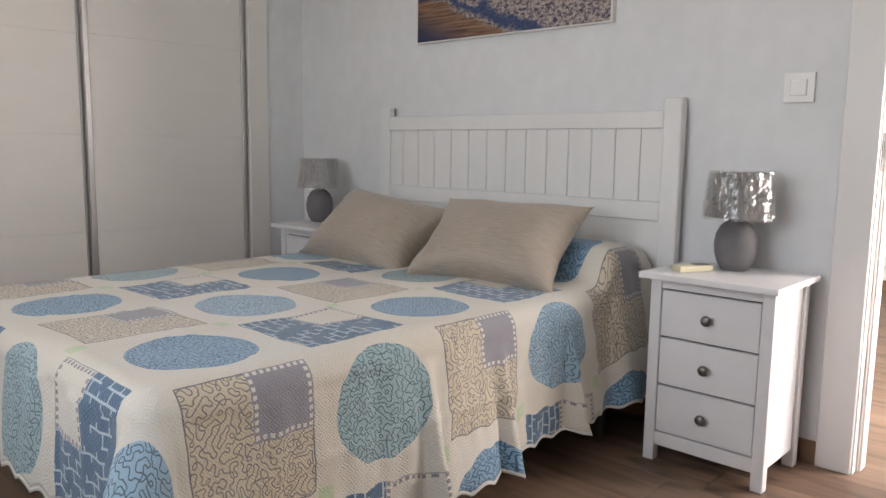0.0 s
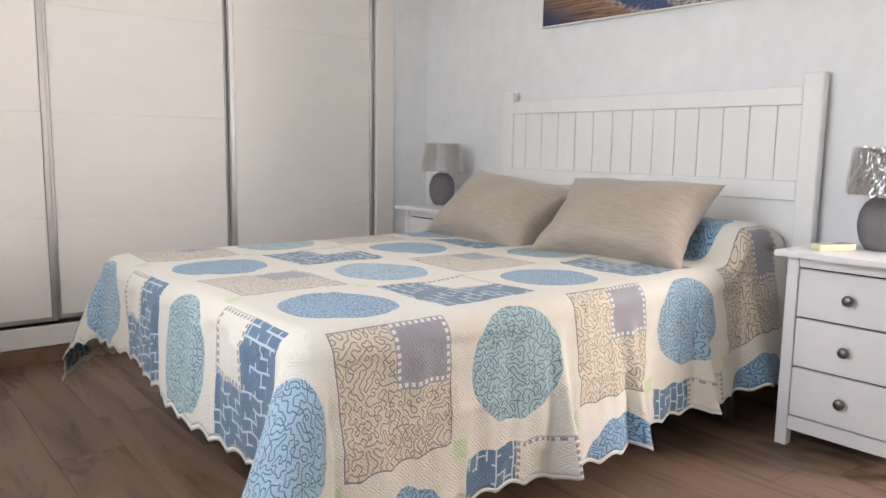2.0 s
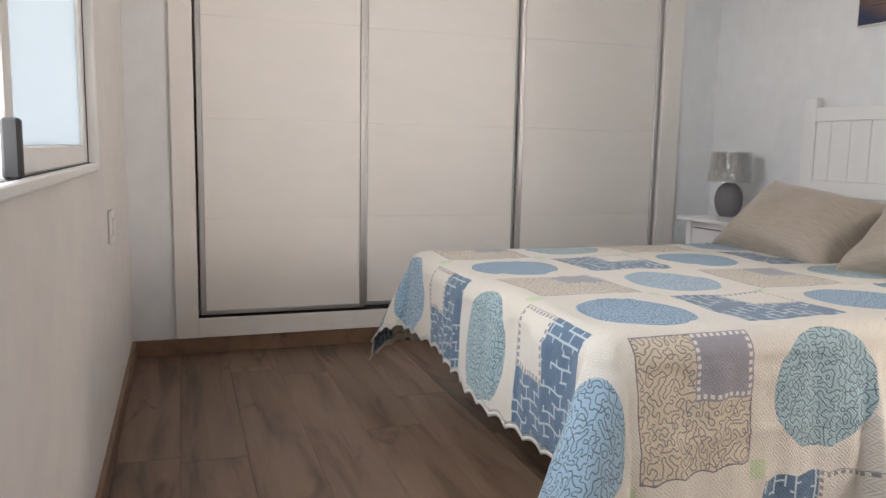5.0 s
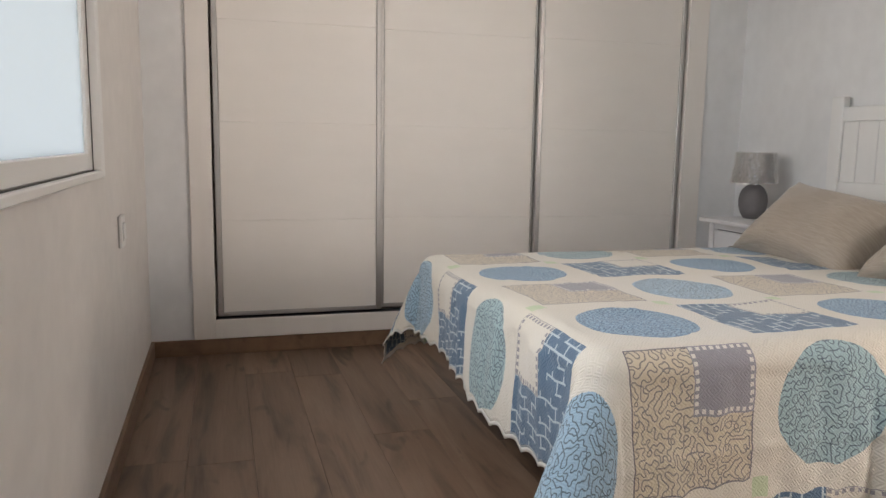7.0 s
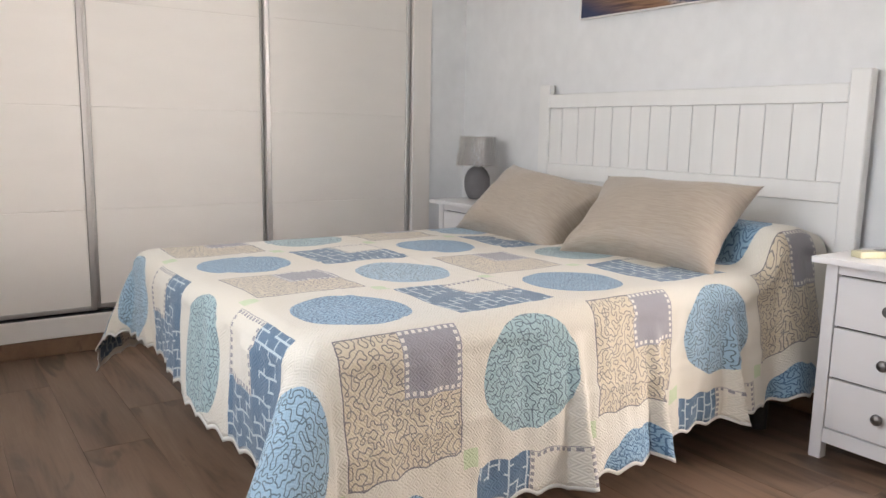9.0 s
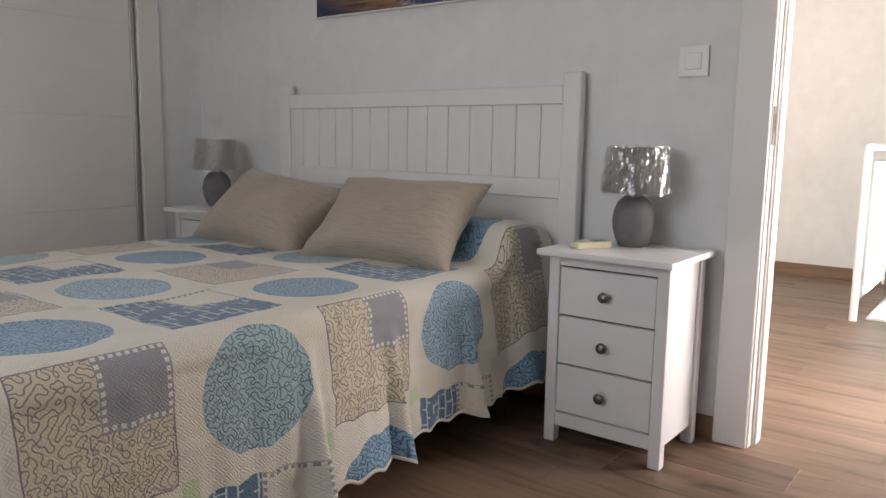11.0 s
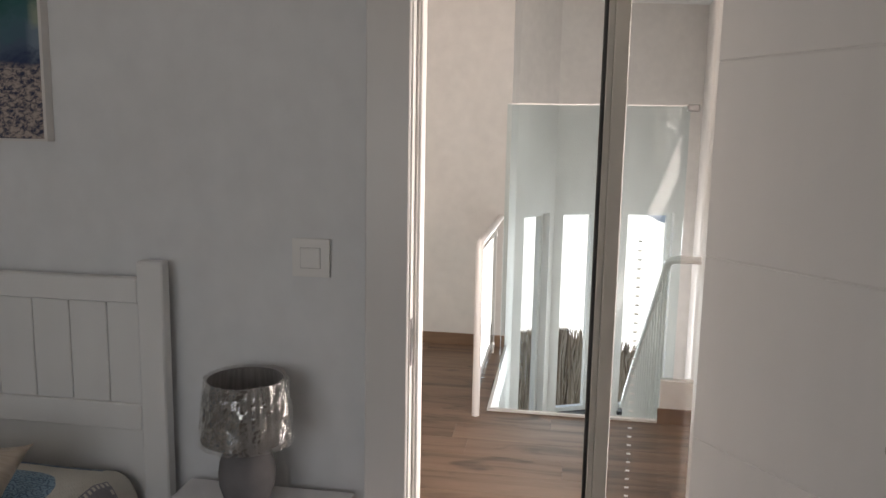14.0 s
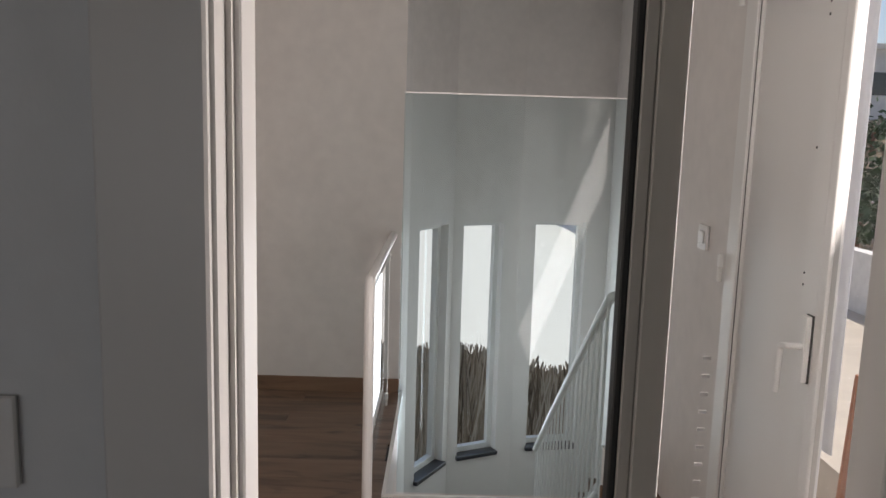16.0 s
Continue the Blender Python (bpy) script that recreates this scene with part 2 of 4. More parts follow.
def part(name, bm, material, parent=None, label="", smooth=False, kind=""):
    me = bpy.data.meshes.new(name)
    bmesh.ops.recalc_face_normals(bm, faces=bm.faces)
    bm.to_mesh(me)
    bm.free()
    if smooth:
        for p in me.polygons:
            p.use_smooth = True
    me.materials.append(material)
    ob = new(name, me)
    ob.parent = parent
    return tagged(ob, label, kind=kind)


def thing(name, at, label, category, group="", rz=0.0):
    e = new(name)
    e.empty_display_size = 0.1
    e.matrix_basis = pose(*at, 0, 0, rz)
    return tagged(e, label, category, group)


def structure(name, bm, material, label="", parent=None, smooth=False):
    return part(name, bm, material, parent, label, smooth, "structure")


def lathe(bm, profile, n=40, cx=0.0, cy=0.0):
    rings = []
    for r, z in profile:
        rings.append([bm.verts.new((cx + r * math.cos(2 * math.pi * i / n), cy + r * math.sin(2 * math.pi * i / n), z)) for i in range(n)])
    for a, b in zip(rings, rings[1:]):
        for i in range(n):
            bm.faces.new((a[i], a[(i + 1) % n], b[(i + 1) % n], b[i]))
    return bm


def tube(bm, pts, r, n=10, caps=True):
    """A round bar through the points."""
    pts = [Vector(p) for p in pts]
    rings = []
    for i, p in enumerate(pts):
        d = (pts[min(i + 1, len(pts) - 1)] - pts[max(i - 1, 0)]).normalized()
        side = d.cross(Vector((0, 0, 1)))
        side = side.normalized() if side.length > 0.05 else Vector((1, 0, 0))
        up = side.cross(d).normalized()
        rings.append([bm.verts.new(p + r * (math.cos(2 * math.pi * k / n) * side + math.sin(2 * math.pi * k / n) * up)) for k in range(n)])
    for a, b in zip(rings, rings[1:]):
        for k in range(n):
            bm.faces.new((a[k], a[(k + 1) % n], b[(k + 1) % n], b[k]))
    if caps:
        bm.faces.new(rings[0])
        bm.faces.new(rings[-1])
    return bm


def arc(pts, r, n=6):
    """Rounds the inner corners of a polyline."""
    out = [Vector(pts[0])]
    for a, b, c in zip(pts, pts[1:], pts[2:]):
        a, b, c = Vector(a), Vector(b), Vector(c)
        p, q = b + (a - b).normalized() * r, b + (c - b).normalized() * r
        for i in range(n + 1):
            t = i / n
            out.append((1 - t) ** 2 * p + 2 * t * (1 - t) * b + t * t * q)
    return out + [Vector(pts[-1])]

# ---- shell of the bedroom ----
WX, WY0, WY1, EX = -2.83, 1.10, 4.06, 1.134      # wardrobe plane, window wall, headboard wall, east wall
HALL_Y0, HALL_Y1, HALL_X0 = 4.17, 7.66, -1.7
DOOR_L, DOOR_R, DOOR_H = 0.0, 0.69, 2.05

bm = mbox(-3.05, DOOR_L - 0.02, WY1, HALL_Y0, 0, CEIL)
box(bm, DOOR_R + 0.02, EX, WY1, HALL_Y0, 0, CEIL)
box(bm, DOOR_L - 0.02, DOOR_R + 0.02, WY1, HALL_Y0, DOOR_H + 0.02, CEIL)
structure("wall_north", bm, M_WALL, "cool white painted wall behind the bed, with the doorway")
# window wall with its opening
WIN_X0, WIN_X1, WIN_Z0, WIN_Z1 = -1.60, 0.05, 0.85, 2.05
bm = mbox(-3.05, WIN_X0, WY0 - 0.2, WY0, 0, CEIL)
box(bm, WIN_X1, EX, WY0 - 0.2, WY0, 0, CEIL)
box(bm, WIN_X0, WIN_X1, WY0 - 0.2, WY0, 0, WIN_Z0)
box(bm, WIN_X0, WIN_X1, WY0 - 0.2, WY0, WIN_Z1, CEIL)
structure("wall_south", bm, M_WALLW, "warm white painted wall under and around the window")
# wardrobe wall: plain strips beside the built-in wardrobe
W0, W1 = 1.279, 3.822
bm = mbox(-3.05, WX, WY0, W0, 0, CEIL)
box(bm, -3.05, WX, W1, WY1, 0, CEIL)
box(bm, -3.05, WX, W0, W1, 2.42, CEIL)
structure("wall_west", bm, M_WALL, "cool white painted wall around the built-in wardrobe")
bm = mbox(EX, EX + 0.2, WY0 - 0.2, HALL_Y0, 0, CEIL)
structure("wall_east", bm, M_WALLW, "plain white wall")
structure("ceiling", mbox(-3.05, EX + 0.2, WY0 - 0.2, HALL_Y0, CEIL, CEIL + 0.1), M_CEIL, "white ceiling of the bedroom")

# ---- shell of the hall and stairwell ----
VOID_Y, VOID_X = 6.335, -0.012
OPEN_Y0, OPEN_Y1, OPEN_H = 4.27, 5.70, 2.12
bm = mbox(EX, EX + 0.12, HALL_Y0, OPEN_Y0, 0, 2.7)
box(bm, EX, EX + 0.12, OPEN_Y1, 6.72, 0, 2.7)
box(bm, EX, EX + 0.12, OPEN_Y0, OPEN_Y1, OPEN_H, 2.7)
structure("wall_hall_east", bm, M_WALLW, "white hall wall with the balcony door")
bm = mbox(HALL_X0 - 0.2, HALL_X0, HALL_Y0, HALL_Y1 + 0.2, 0, 2.7)
structure("wall_hall_west", bm, M_WALLW, "plain white hall wall")
bm = mbox(HALL_X0, VOID_X, HALL_Y1, HALL_Y1 + 0.2, -2.8, 2.7)
structure("wall_hall_north", bm, M_WALLW, "white hall wall at the end of the landing")
structure("ceiling_hall", box(mbox(HALL_X0 - 0.2, EX + 0.12, HALL_Y0, 6.5, 2.7, 2.8), HALL_X0 - 0.2, 1.70, 6.5, 10.3, 2.7, 2.8), M_CEIL, "white ceiling over the hall and the stairwell")
bm = mbox(VOID_X - 0.2, VOID_X, HALL_Y1 + 0.2, 8.62, -2.8, 2.7)
structure("wall_stair_west", bm, M_WALLW, "white stairwell wall")
bm = mbox(1.57, 1.70, 6.5, 10.0, -2.8, 2.7)
box(bm, EX + 0.12, 1.57, 6.5, 6.72, -2.8, 2.7)
structure("wall_stair_east", bm, M_WALLW, "white stairwell wall")
bm = mbox(HALL_X0, 0.0, VOID_Y, HALL_Y1, -2.8, -0.2)
structure("wall_stair_lower", bm, M_WALLW, "white wall under the landing")
bm = mbox(-0.2, 1.57, 6.1, VOID_Y, -2.8, -0.2)
structure("wall_stair_south", bm, M_WALLW, "white wall under the landing")
structure("floor_lower", mbox(-0.2, 1.70, 6.1, 10.0, -2.9, -2.8), M_TERR, "pale tiled floor at the foot of the stairs")


def facet_wall(name, p, q, s0, s1, z0, z1, thick=0.13, low=-2.8, high=2.7):
    """A piece of the bent stair wall from p to q, with a window between s0 and s1 of its length."""
    p, q = Vector(p), Vector(q)
    L = (q - p).length
    ang = math.degrees(math.atan2(q.y - p.y, q.x - p.x))
    bmw = mbox(-0.0, s0, 0, thick, low, high)
    box(bmw, s1, L + 0.0, 0, thick, low, high)
    box(bmw, s0, s1, 0, thick, low, z0)
    box(bmw, s0, s1, 0, thick, z1, high)
    w = structure(name, bmw, M_WALLW, "white faceted stairwell wall with a tall narrow window")
    w.matrix_basis = pose(p.x, p.y, 0, 0, 0, ang)
    win = structure("window_stair", mbox(s0 + 0.0, s0 + 0.022, 0.075, 0.115, z0, z1), M_PVC, "tall narrow fixed window in a white frame", parent=w)
    part("window_frame", box(box(mbox(s1 - 0.04, s1, 0.070, 0.120, z0, z1), s0 + 0.022, s1 - 0.04, 0.070, 0.120, z0, z0 + 0.045), s0 + 0.022, s1 - 0.04, 0.070, 0.120, z1 - 0.03, z1), M_PVC, win)
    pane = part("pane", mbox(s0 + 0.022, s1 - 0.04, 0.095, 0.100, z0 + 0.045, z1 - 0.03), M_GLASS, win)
    pane.visible_shadow = False
    part("window_sill", mbox(s0 - 0.01, s1 + 0.01, -0.035, 0.069, z0 - 0.03, z0 + 0.004, bevel=0.004), M_SLATE, win, "dark slate sill")
    return w


P0, P1, P2, P3 = (-0.012, 8.50), (0.30, 9.05), (0.83, 9.30), (1.57, 9.445)
facet_wall("wall_stair_a", P0, P1, 0.14, 0.56, -1.02, 0.865)
facet_wall("wall_stair_b", P1, P2, 0.09, 0.44, -1.02, 0.865)
facet_wall("wall_stair_c", P2, P3, 0.135, 0.56, -1.02, 0.865)

# slab under the planks, with the opening of the stairs
bm = mbox(-3.05, EX + 0.2, WY0 - 0.2, HALL_Y0, -0.2, -0.010)
box(bm, HALL_X0 - 0.2, EX + 0.2, HALL_Y0, VOID_Y, -0.2, -0.010)
box(bm, HALL_X0 - 0.2, VOID_X, VOID_Y, HALL_Y1 + 0.2, -0.2, -0.010)
structure("floor_slab", bm, M_DARK, "screed under the planks")
floor = new("floor")
tagged(floor, "oak-look laminate plank floor through the bedroom and the hall", kind="structure")
# white trim round the stair opening
bm = mbox(VOID_X + 0.0, 0.92, VOID_Y, VOID_Y + 0.018, -0.2, 0.012)
box(bm, VOID_X, VOID_X + 0.018, VOID_Y + 0.018, HALL_Y1, -0.2, 0.012)
structure("trim_stair_opening", bm, M_TRIM, "white edge trim of the stair opening")
bm = mbox(0.915, EX, VOID_Y, VOID_Y + 0.06, 0, 0.235)
structure("wall_curb", bm, M_WALLW, "low white curb beside the stair opening")

# baseboards
BB = 0.075
bm = mbox(-2.83, -0.56, WY1 - 0.012, WY1, 0, BB, 0.002)
box(bm, -0.56, -0.105, WY1 - 0.012, WY1, 0, BB, 0.002)
structure("baseboard_north", bm, M_BASE, "brown oak-look baseboard")
structure("baseboard_south", mbox(-2.83 + 0.012, EX, WY0, WY0 + 0.014, 0, BB, bevel=0.002), M_BASE, "brown oak-look baseboard")
structure("baseboard_west", mbox(WX, WX + 0.012, WY0, WY1 - 0.012, 0, BB - 0.004, bevel=0.002), M_BASE, "brown oak-look baseboard")
bm = mbox(HALL_X0, VOID_X - 0.002, HALL_Y1 - 0.014, HALL_Y1, 0, 0.085, 0.002)
box(bm, EX - 0.014, EX, 5.87, VOID_Y - 0.014, 0, 0.085, 0.002)
box(bm, 0.905, EX, VOID_Y - 0.014, VOID_Y, 0, 0.085, 0.002)
structure("baseboard_hall", bm, M_BASE, "brown oak-look baseboard")

# ---- bedroom doorway: frame and open door ----
frame_ob = structure("door_frame", mbox(DOOR_L - 0.018, DOOR_L, WY1 - 0.008, HALL_Y0 + 0.008, 0, DOOR_H + 0.018), M_TRIM, "white lacquered door frame")
part("jamb", mbox(DOOR_R, DOOR_R + 0.018, WY1 - 0.008, HALL_Y0 + 0.008, 0, DOOR_H + 0.018), M_TRIM, frame_ob)
part("head", mbox(DOOR_L, DOOR_R, WY1 - 0.008, HALL_Y0 + 0.008, DOOR_H, DOOR_H + 0.018), M_TRIM, frame_ob)
part("stop", mbox(DOOR_L, DOOR_L + 0.013, WY1 + 0.034, HALL_Y0 - 0.02, 0, DOOR_H, bevel=0.002), M_TRIM, frame_ob)
part("stop", mbox(DOOR_R - 0.013, DOOR_R, WY1 + 0.034, HALL_Y0 - 0.02, 0, DOOR_H, bevel=0.002), M_TRIM, frame_ob)
part("seal", mbox(DOOR_L + 0.0002, DOOR_L + 0.006, WY1 + 0.026, WY1 + 0.034, 0, DOOR_H), M_WALLW, frame_ob)
part("casing", mbox(DOOR_L - 0.108, DOOR_L - 0.004, WY1 - 0.022, WY1 - 0.0082, 0, DOOR_H + 0.1, bevel=0.003), M_TRIM, frame_ob)
part("casing", mbox(DOOR_R + 0.004, DOOR_R + 0.1, WY1 - 0.022, WY1 - 0.0082, 0, DOOR_H + 0.1, bevel=0.003), M_TRIM, frame_ob)
part("casing", mbox(DOOR_L - 0.004, DOOR_R + 0.004, WY1 - 0.022, WY1 - 0.0082, DOOR_H + 0.006, DOOR_H + 0.1, bevel=0.003), M_TRIM, frame_ob)
part("casing", mbox(DOOR_L - 0.09, DOOR_L - 0.004, HALL_Y0 + 0.0082, HALL_Y0 + 0.022, 0, DOOR_H + 0.09, bevel=0.003), M_TRIM, frame_ob)
part("casing", mbox(DOOR_R + 0.004, DOOR_R + 0.09, HALL_Y0 + 0.0082, HALL_Y0 + 0.022, 0, DOOR_H + 0.09, bevel=0.003), M_TRIM, frame_ob)
sp = part("strike_plate", mbox(DOOR_L + 0.0002, DOOR_L + 0.0025, WY1 - 0.004, WY1 + 0.022, 0.945, 1.06, bevel=0.001), M_KNOB, frame_ob, "steel strike plate")
# black patch on the plate draws the shade inside a latch hole
part("latch_hole", mbox(DOOR_L + 0.0026, DOOR_L + 0.003, WY1 + 0.004, WY1 + 0.016, 0.985, 1.035), M_DARK, frame_ob)

DW, DT = 0.655, 0.036
door = thing("door_bedroom", (DOOR_R - 0.004, WY1 - 0.03, 0), "white lacquered interior door with horizontal grooves, standing open", "door", rz=-54)
z_cuts = [0.006, 0.43, 0.84, 1.25, 1.66, 2.04]
leaf = part("leaf", mbox(0.002, DW - 0.002, -DT + 0.003, -0.003, 0.01, 2.035), M_LACQ, door)
for a, b in zip(z_cuts, z_cuts[1:]):
    part("panel", mbox(0, DW, -DT, 0, a + 0.0015, b - 0.0015, bevel=0.0015), M_LACQ, leaf)
hd = bmesh.new()
box(hd, DW - 0.075, DW - 0.045, -DT - 0.006, -DT - 0.0002, 0.97, 1.03, bevel=0.002)
tube(hd, arc([(DW - 0.06, -DT - 0.004, 1.0), (DW - 0.06, -DT - 0.05, 1.0), (DW - 0.19, -DT - 0.05, 1.0)], 0.012), 0.0095, 12)
part("handle", hd, M_STEEL, door, "satin steel lever handle")
hd = bmesh.new()
box(hd, DW - 0.075, DW - 0.045, 0.0002, 0.006, 0.97, 1.03, bevel=0.002)
tube(hd, arc([(DW - 0.06, 0.004, 1.0), (DW - 0.06, 0.05, 1.0), (DW - 0.19, 0.05, 1.0)], 0.012), 0.0095, 12)
part("handle", hd, M_STEEL, door, "satin steel lever handle")
for z in (0.25, 1.05, 1.85):
    part("hinge", tube(bmesh.new(), [(-0.004, 0.006, z - 0.04), (-0.004, 0.006, z + 0.04)], 0.006), M_STEEL, door, "steel hinge")

# ---- built-in wardrobe ----
ward = thing("wardrobe", (WX, W0, 0), "built-in wardrobe with three cream sliding doors in aluminium profiles", "wardrobe")
L = W1 - W0
FZ, FT = 0.073, 2.42
part("frame", mbox(0.001, 0.018, 0, 0.095, FZ, FT, bevel=0.002), M_WFRAME, ward)
part("frame", mbox(0.001, 0.018, L - 0.112, L, FZ, FT, bevel=0.002), M_WFRAME, ward)
part("frame", mbox(0.001, 0.018, 0.095, L - 0.112, FZ, 0.158, bevel=0.002), M_WFRAME, ward)
part("frame", mbox(0.001, 0.018, 0.095, L - 0.112, 2.33, FT, bevel=0.002), M_WFRAME, ward)
bm = mbox(-0.20, -0.19, 0.0, L, FZ, FT)
box(bm, -0.19, 0.0, 0.0, 0.09, FZ, FT)
box(bm, -0.19, 0.0, L - 0.106, L, FZ, FT)
box(bm, -0.19, 0.0, 0.09, L - 0.106, FZ, 0.150)
part("carcass", bm, M_WFRAME, ward)
part("track", mbox(-0.07, -0.002, 0.095, L - 0.112, 0.150, 0.156), M_DARK, ward, "dark bottom track")


def sliding_door(y0, y1, x):
    cuts = [0.185, 0.60, 1.033, 1.466, 1.90, 2.318]
    d = bmesh.new()
    box(d, x - 0.014, x - 0.004, y0 + 0.022, y1 - 0.022, 0.185, 2.318)
    ob = part("door", d, M_WARD, ward, "cream sliding door of five panels with fine joints")
    for a, b in zip(cuts, cuts[1:]):
        part("panel", mbox(x - 0.0038, x, y0 + 0.0242, y1 - 0.0242, a + 0.0012, b - 0.0012, bevel=0.0012), M_WARD, ob)
    part("stile", mbox(x - 0.02, x + 0.007, y0, y0 + 0.024, 0.168, 2.33, bevel=0.003), M_ALU, ob, "grey aluminium edge profile")
    part("stile", mbox(x - 0.02, x + 0.007, y1 - 0.024, y1, 0.168, 2.33, bevel=0.003), M_ALU, ob, "grey aluminium edge profile")
    part("rail", mbox(x - 0.02, x + 0.003, y0 + 0.024, y1 - 0.024, 0.168, 0.187, bevel=0.002), M_ALU, ob, "grey aluminium bottom rail")


sliding_door(0.105, 0.847, -0.012)
sliding_door(0.843, 1.638, -0.047)
sliding_door(1.624, L - 0.116, -0.012)

# ---- bedroom window ----
win = structure("window_bedroom", mbox(WIN_X0 + 0.0, WIN_X0 + 0.045, WY0 - 0.09, WY0 + 0.012, WIN_Z0, WIN_Z1, bevel=0.003), M_PVC, "white sliding window with frosted and clear panes")
bm = mbox(WIN_X1 - 0.045, WIN_X1, WY0 - 0.09, WY0 + 0.012, WIN_Z0, WIN_Z1, bevel=0.003)
box(bm, WIN_X0 + 0.045, WIN_X1 - 0.045, WY0 - 0.09, WY0 + 0.012, WIN_Z0, WIN_Z0 + 0.02, bevel=0.003)
box(bm, WIN_X0 + 0.045, WIN_X1 - 0.045, WY0 - 0.09, WY0 + 0.012, WIN_Z1 - 0.04, WIN_Z1, bevel=0.003)
part("window_frame", bm, M_PVC, win)
for i, (a, b, y, mat) in enumerate(((WIN_X0 + 0.046, -0.59, WY0 - 0.012, M_FROST), (-0.66, WIN_X1 - 0.046, WY0 - 0.045, M_GLASS))):
    bm = mbox(a, a + (0.058 if i == 0 else 0.06), y - 0.022, y, WIN_Z0 + 0.021, WIN_Z1 - 0.041, bevel=0.003)
    box(bm, b - 0.062, b, y - 0.022, y, WIN_Z0 + 0.021, WIN_Z1 - 0.041, bevel=0.003)
    box(bm, a + (0.058 if i == 0 else 0.06), b - 0.062, y - 0.022, y, WIN_Z0 + 0.021, WIN_Z0 + 0.066, bevel=0.003)
    box(bm, a + (0.058 if i == 0 else 0.06), b - 0.062, y - 0.022, y, WIN_Z1 - 0.1, WIN_Z1 - 0.041, bevel=0.003)
    sash = part("sash", bm, M_PVC, win, "white sliding sash")
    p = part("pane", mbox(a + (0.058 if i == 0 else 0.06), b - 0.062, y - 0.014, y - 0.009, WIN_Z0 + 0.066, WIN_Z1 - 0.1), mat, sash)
    p.visible_shadow = False
# dark strips stand in for the shade lines round frame and sash
bm = box(box(mbox(WIN_X0 - 0.003, WIN_X0 - 0.0003, WY0 + 0.0003, WY0 + 0.004, WIN_Z0, WIN_Z1), WIN_X0 + 0.0452, WIN_X0 + 0.0465, WY0 - 0.0118, WY0 - 0.0095, WIN_Z0 + 0.021, WIN_Z1 - 0.041), WIN_X0 + 0.045, WIN_X1 - 0.045, WY0 - 0.011, WY0 - 0.002, WIN_Z0 + 0.0203, WIN_Z0 + 0.0212)
part("gasket", bm, M_DARK, win, "dark strips drawn for the shadow gaps round the frame")
bm = mbox(-0.574, -0.548, WY0 - 0.0118, WY0 + 0.012, 0.872, 0.955, bevel=0.004)
part("latch", bm, M_DARK, win, "black window latch")

# ---- balcony door in the hall ----
bal = structure("door_balcony", mbox(EX + 0.0, EX + 0.07, OPEN_Y1 - 0.05, OPEN_Y1 + 0.02, 0, OPEN_H, bevel=0.003), M_PVC, "white balcony door frame with two glazed leaves, one of them open")
part("frame", mbox(EX - 0.012, EX - 0.0002, OPEN_Y1 - 0.05, OPEN_Y1 + 0.035, 0, OPEN_H + 0.03, bevel=0.003), M_PVC, bal)
part("frame", mbox(EX - 0.012, EX + 0.07, OPEN_Y0 + 0.0002, OPEN_Y0 + 0.05, 0, OPEN_H, bevel=0.003), M_PVC, bal)
part("frame", mbox(EX + 0.0, EX + 0.07, OPEN_Y0 + 0.05, OPEN_Y1 - 0.05, OPEN_H - 0.05, OPEN_H - 0.0003, bevel=0.003), M_PVC, bal)
part("threshold", mbox(EX + 0.0, EX + 0.12, OPEN_Y0 + 0.05, OPEN_Y1 - 0.05, -0.01, 0.02, bevel=0.003), M_ALU, bal)
# closed leaf: profiles round a white infill panel
LY0, LY1 = 5.112, 5.645
bm = mbox(EX - 0.004, EX + 0.026, LY0, LY0 + 0.042, 0.022, OPEN_H - 0.052, bevel=0.004)
box(bm, EX - 0.001, EX + 0.026, LY0 + 0.0424, LY0 + 0.128, 0.022, OPEN_H - 0.052, bevel=0.003)
box(bm, EX - 0.004, EX + 0.026, LY1 - 0.012, LY1, 0.022, OPEN_H - 0.052, bevel=0.004)
box(bm, EX - 0.004, EX + 0.026, LY0 + 0.1284, LY1 - 0.012, 0.022, 0.10, bevel=0.004)
box(bm, EX - 0.004, EX + 0.026, LY0 + 0.1284, LY1 - 0.012, OPEN_H - 0.13, OPEN_H - 0.052, bevel=0.004)
leaf1 = part("leaf_closed", bm, M_PVC, bal, "white closed balcony door leaf")
p = part("infill", mbox(EX + 0.006, EX + 0.020, LY0 + 0.1284, LY1 - 0.012, 0.10, OPEN_H - 0.13), M_INFILL, leaf1, "white translucent infill")
# dark strip in place of the shaded gap between leaf and frame
part("seal", mbox(EX - 0.003, EX + 0.0, LY1 + 0.0003, LY1 + 0.005, 0.022, OPEN_H - 0.052), M_DARK, leaf1, "dark strip drawn as the shaded gap between leaf and frame")
part("lock_strip", mbox(EX + 0.004, EX + 0.016, LY0 - 0.0015, LY0 - 0.0002, 0.10, OPEN_H - 0.13), M_ALU, leaf1, "grey metal lock strip")
for z in (0.55, 1.165, 1.195, 1.51, 1.83, 1.86):
    part("screw", tube(bmesh.new(), [(EX - 0.0022, LY0 + 0.122, z), (EX - 0.0008, LY0 + 0.122, z)], 0.0035, 8), M_DARK, leaf1, "small dark screw head")
part("plate_base", mbox(EX - 0.008, EX - 0.0042, LY0 + 0.041, LY0 + 0.073, 0.928, 1.10), M_DARK, leaf1)
bm = mbox(EX - 0.022, EX - 0.0082, LY0 + 0.042, LY0 + 0.072, 0.930, 1.098, bevel=0.002)
part("handle_plate", bm, M_PLASTIC, leaf1, "white handle plate")
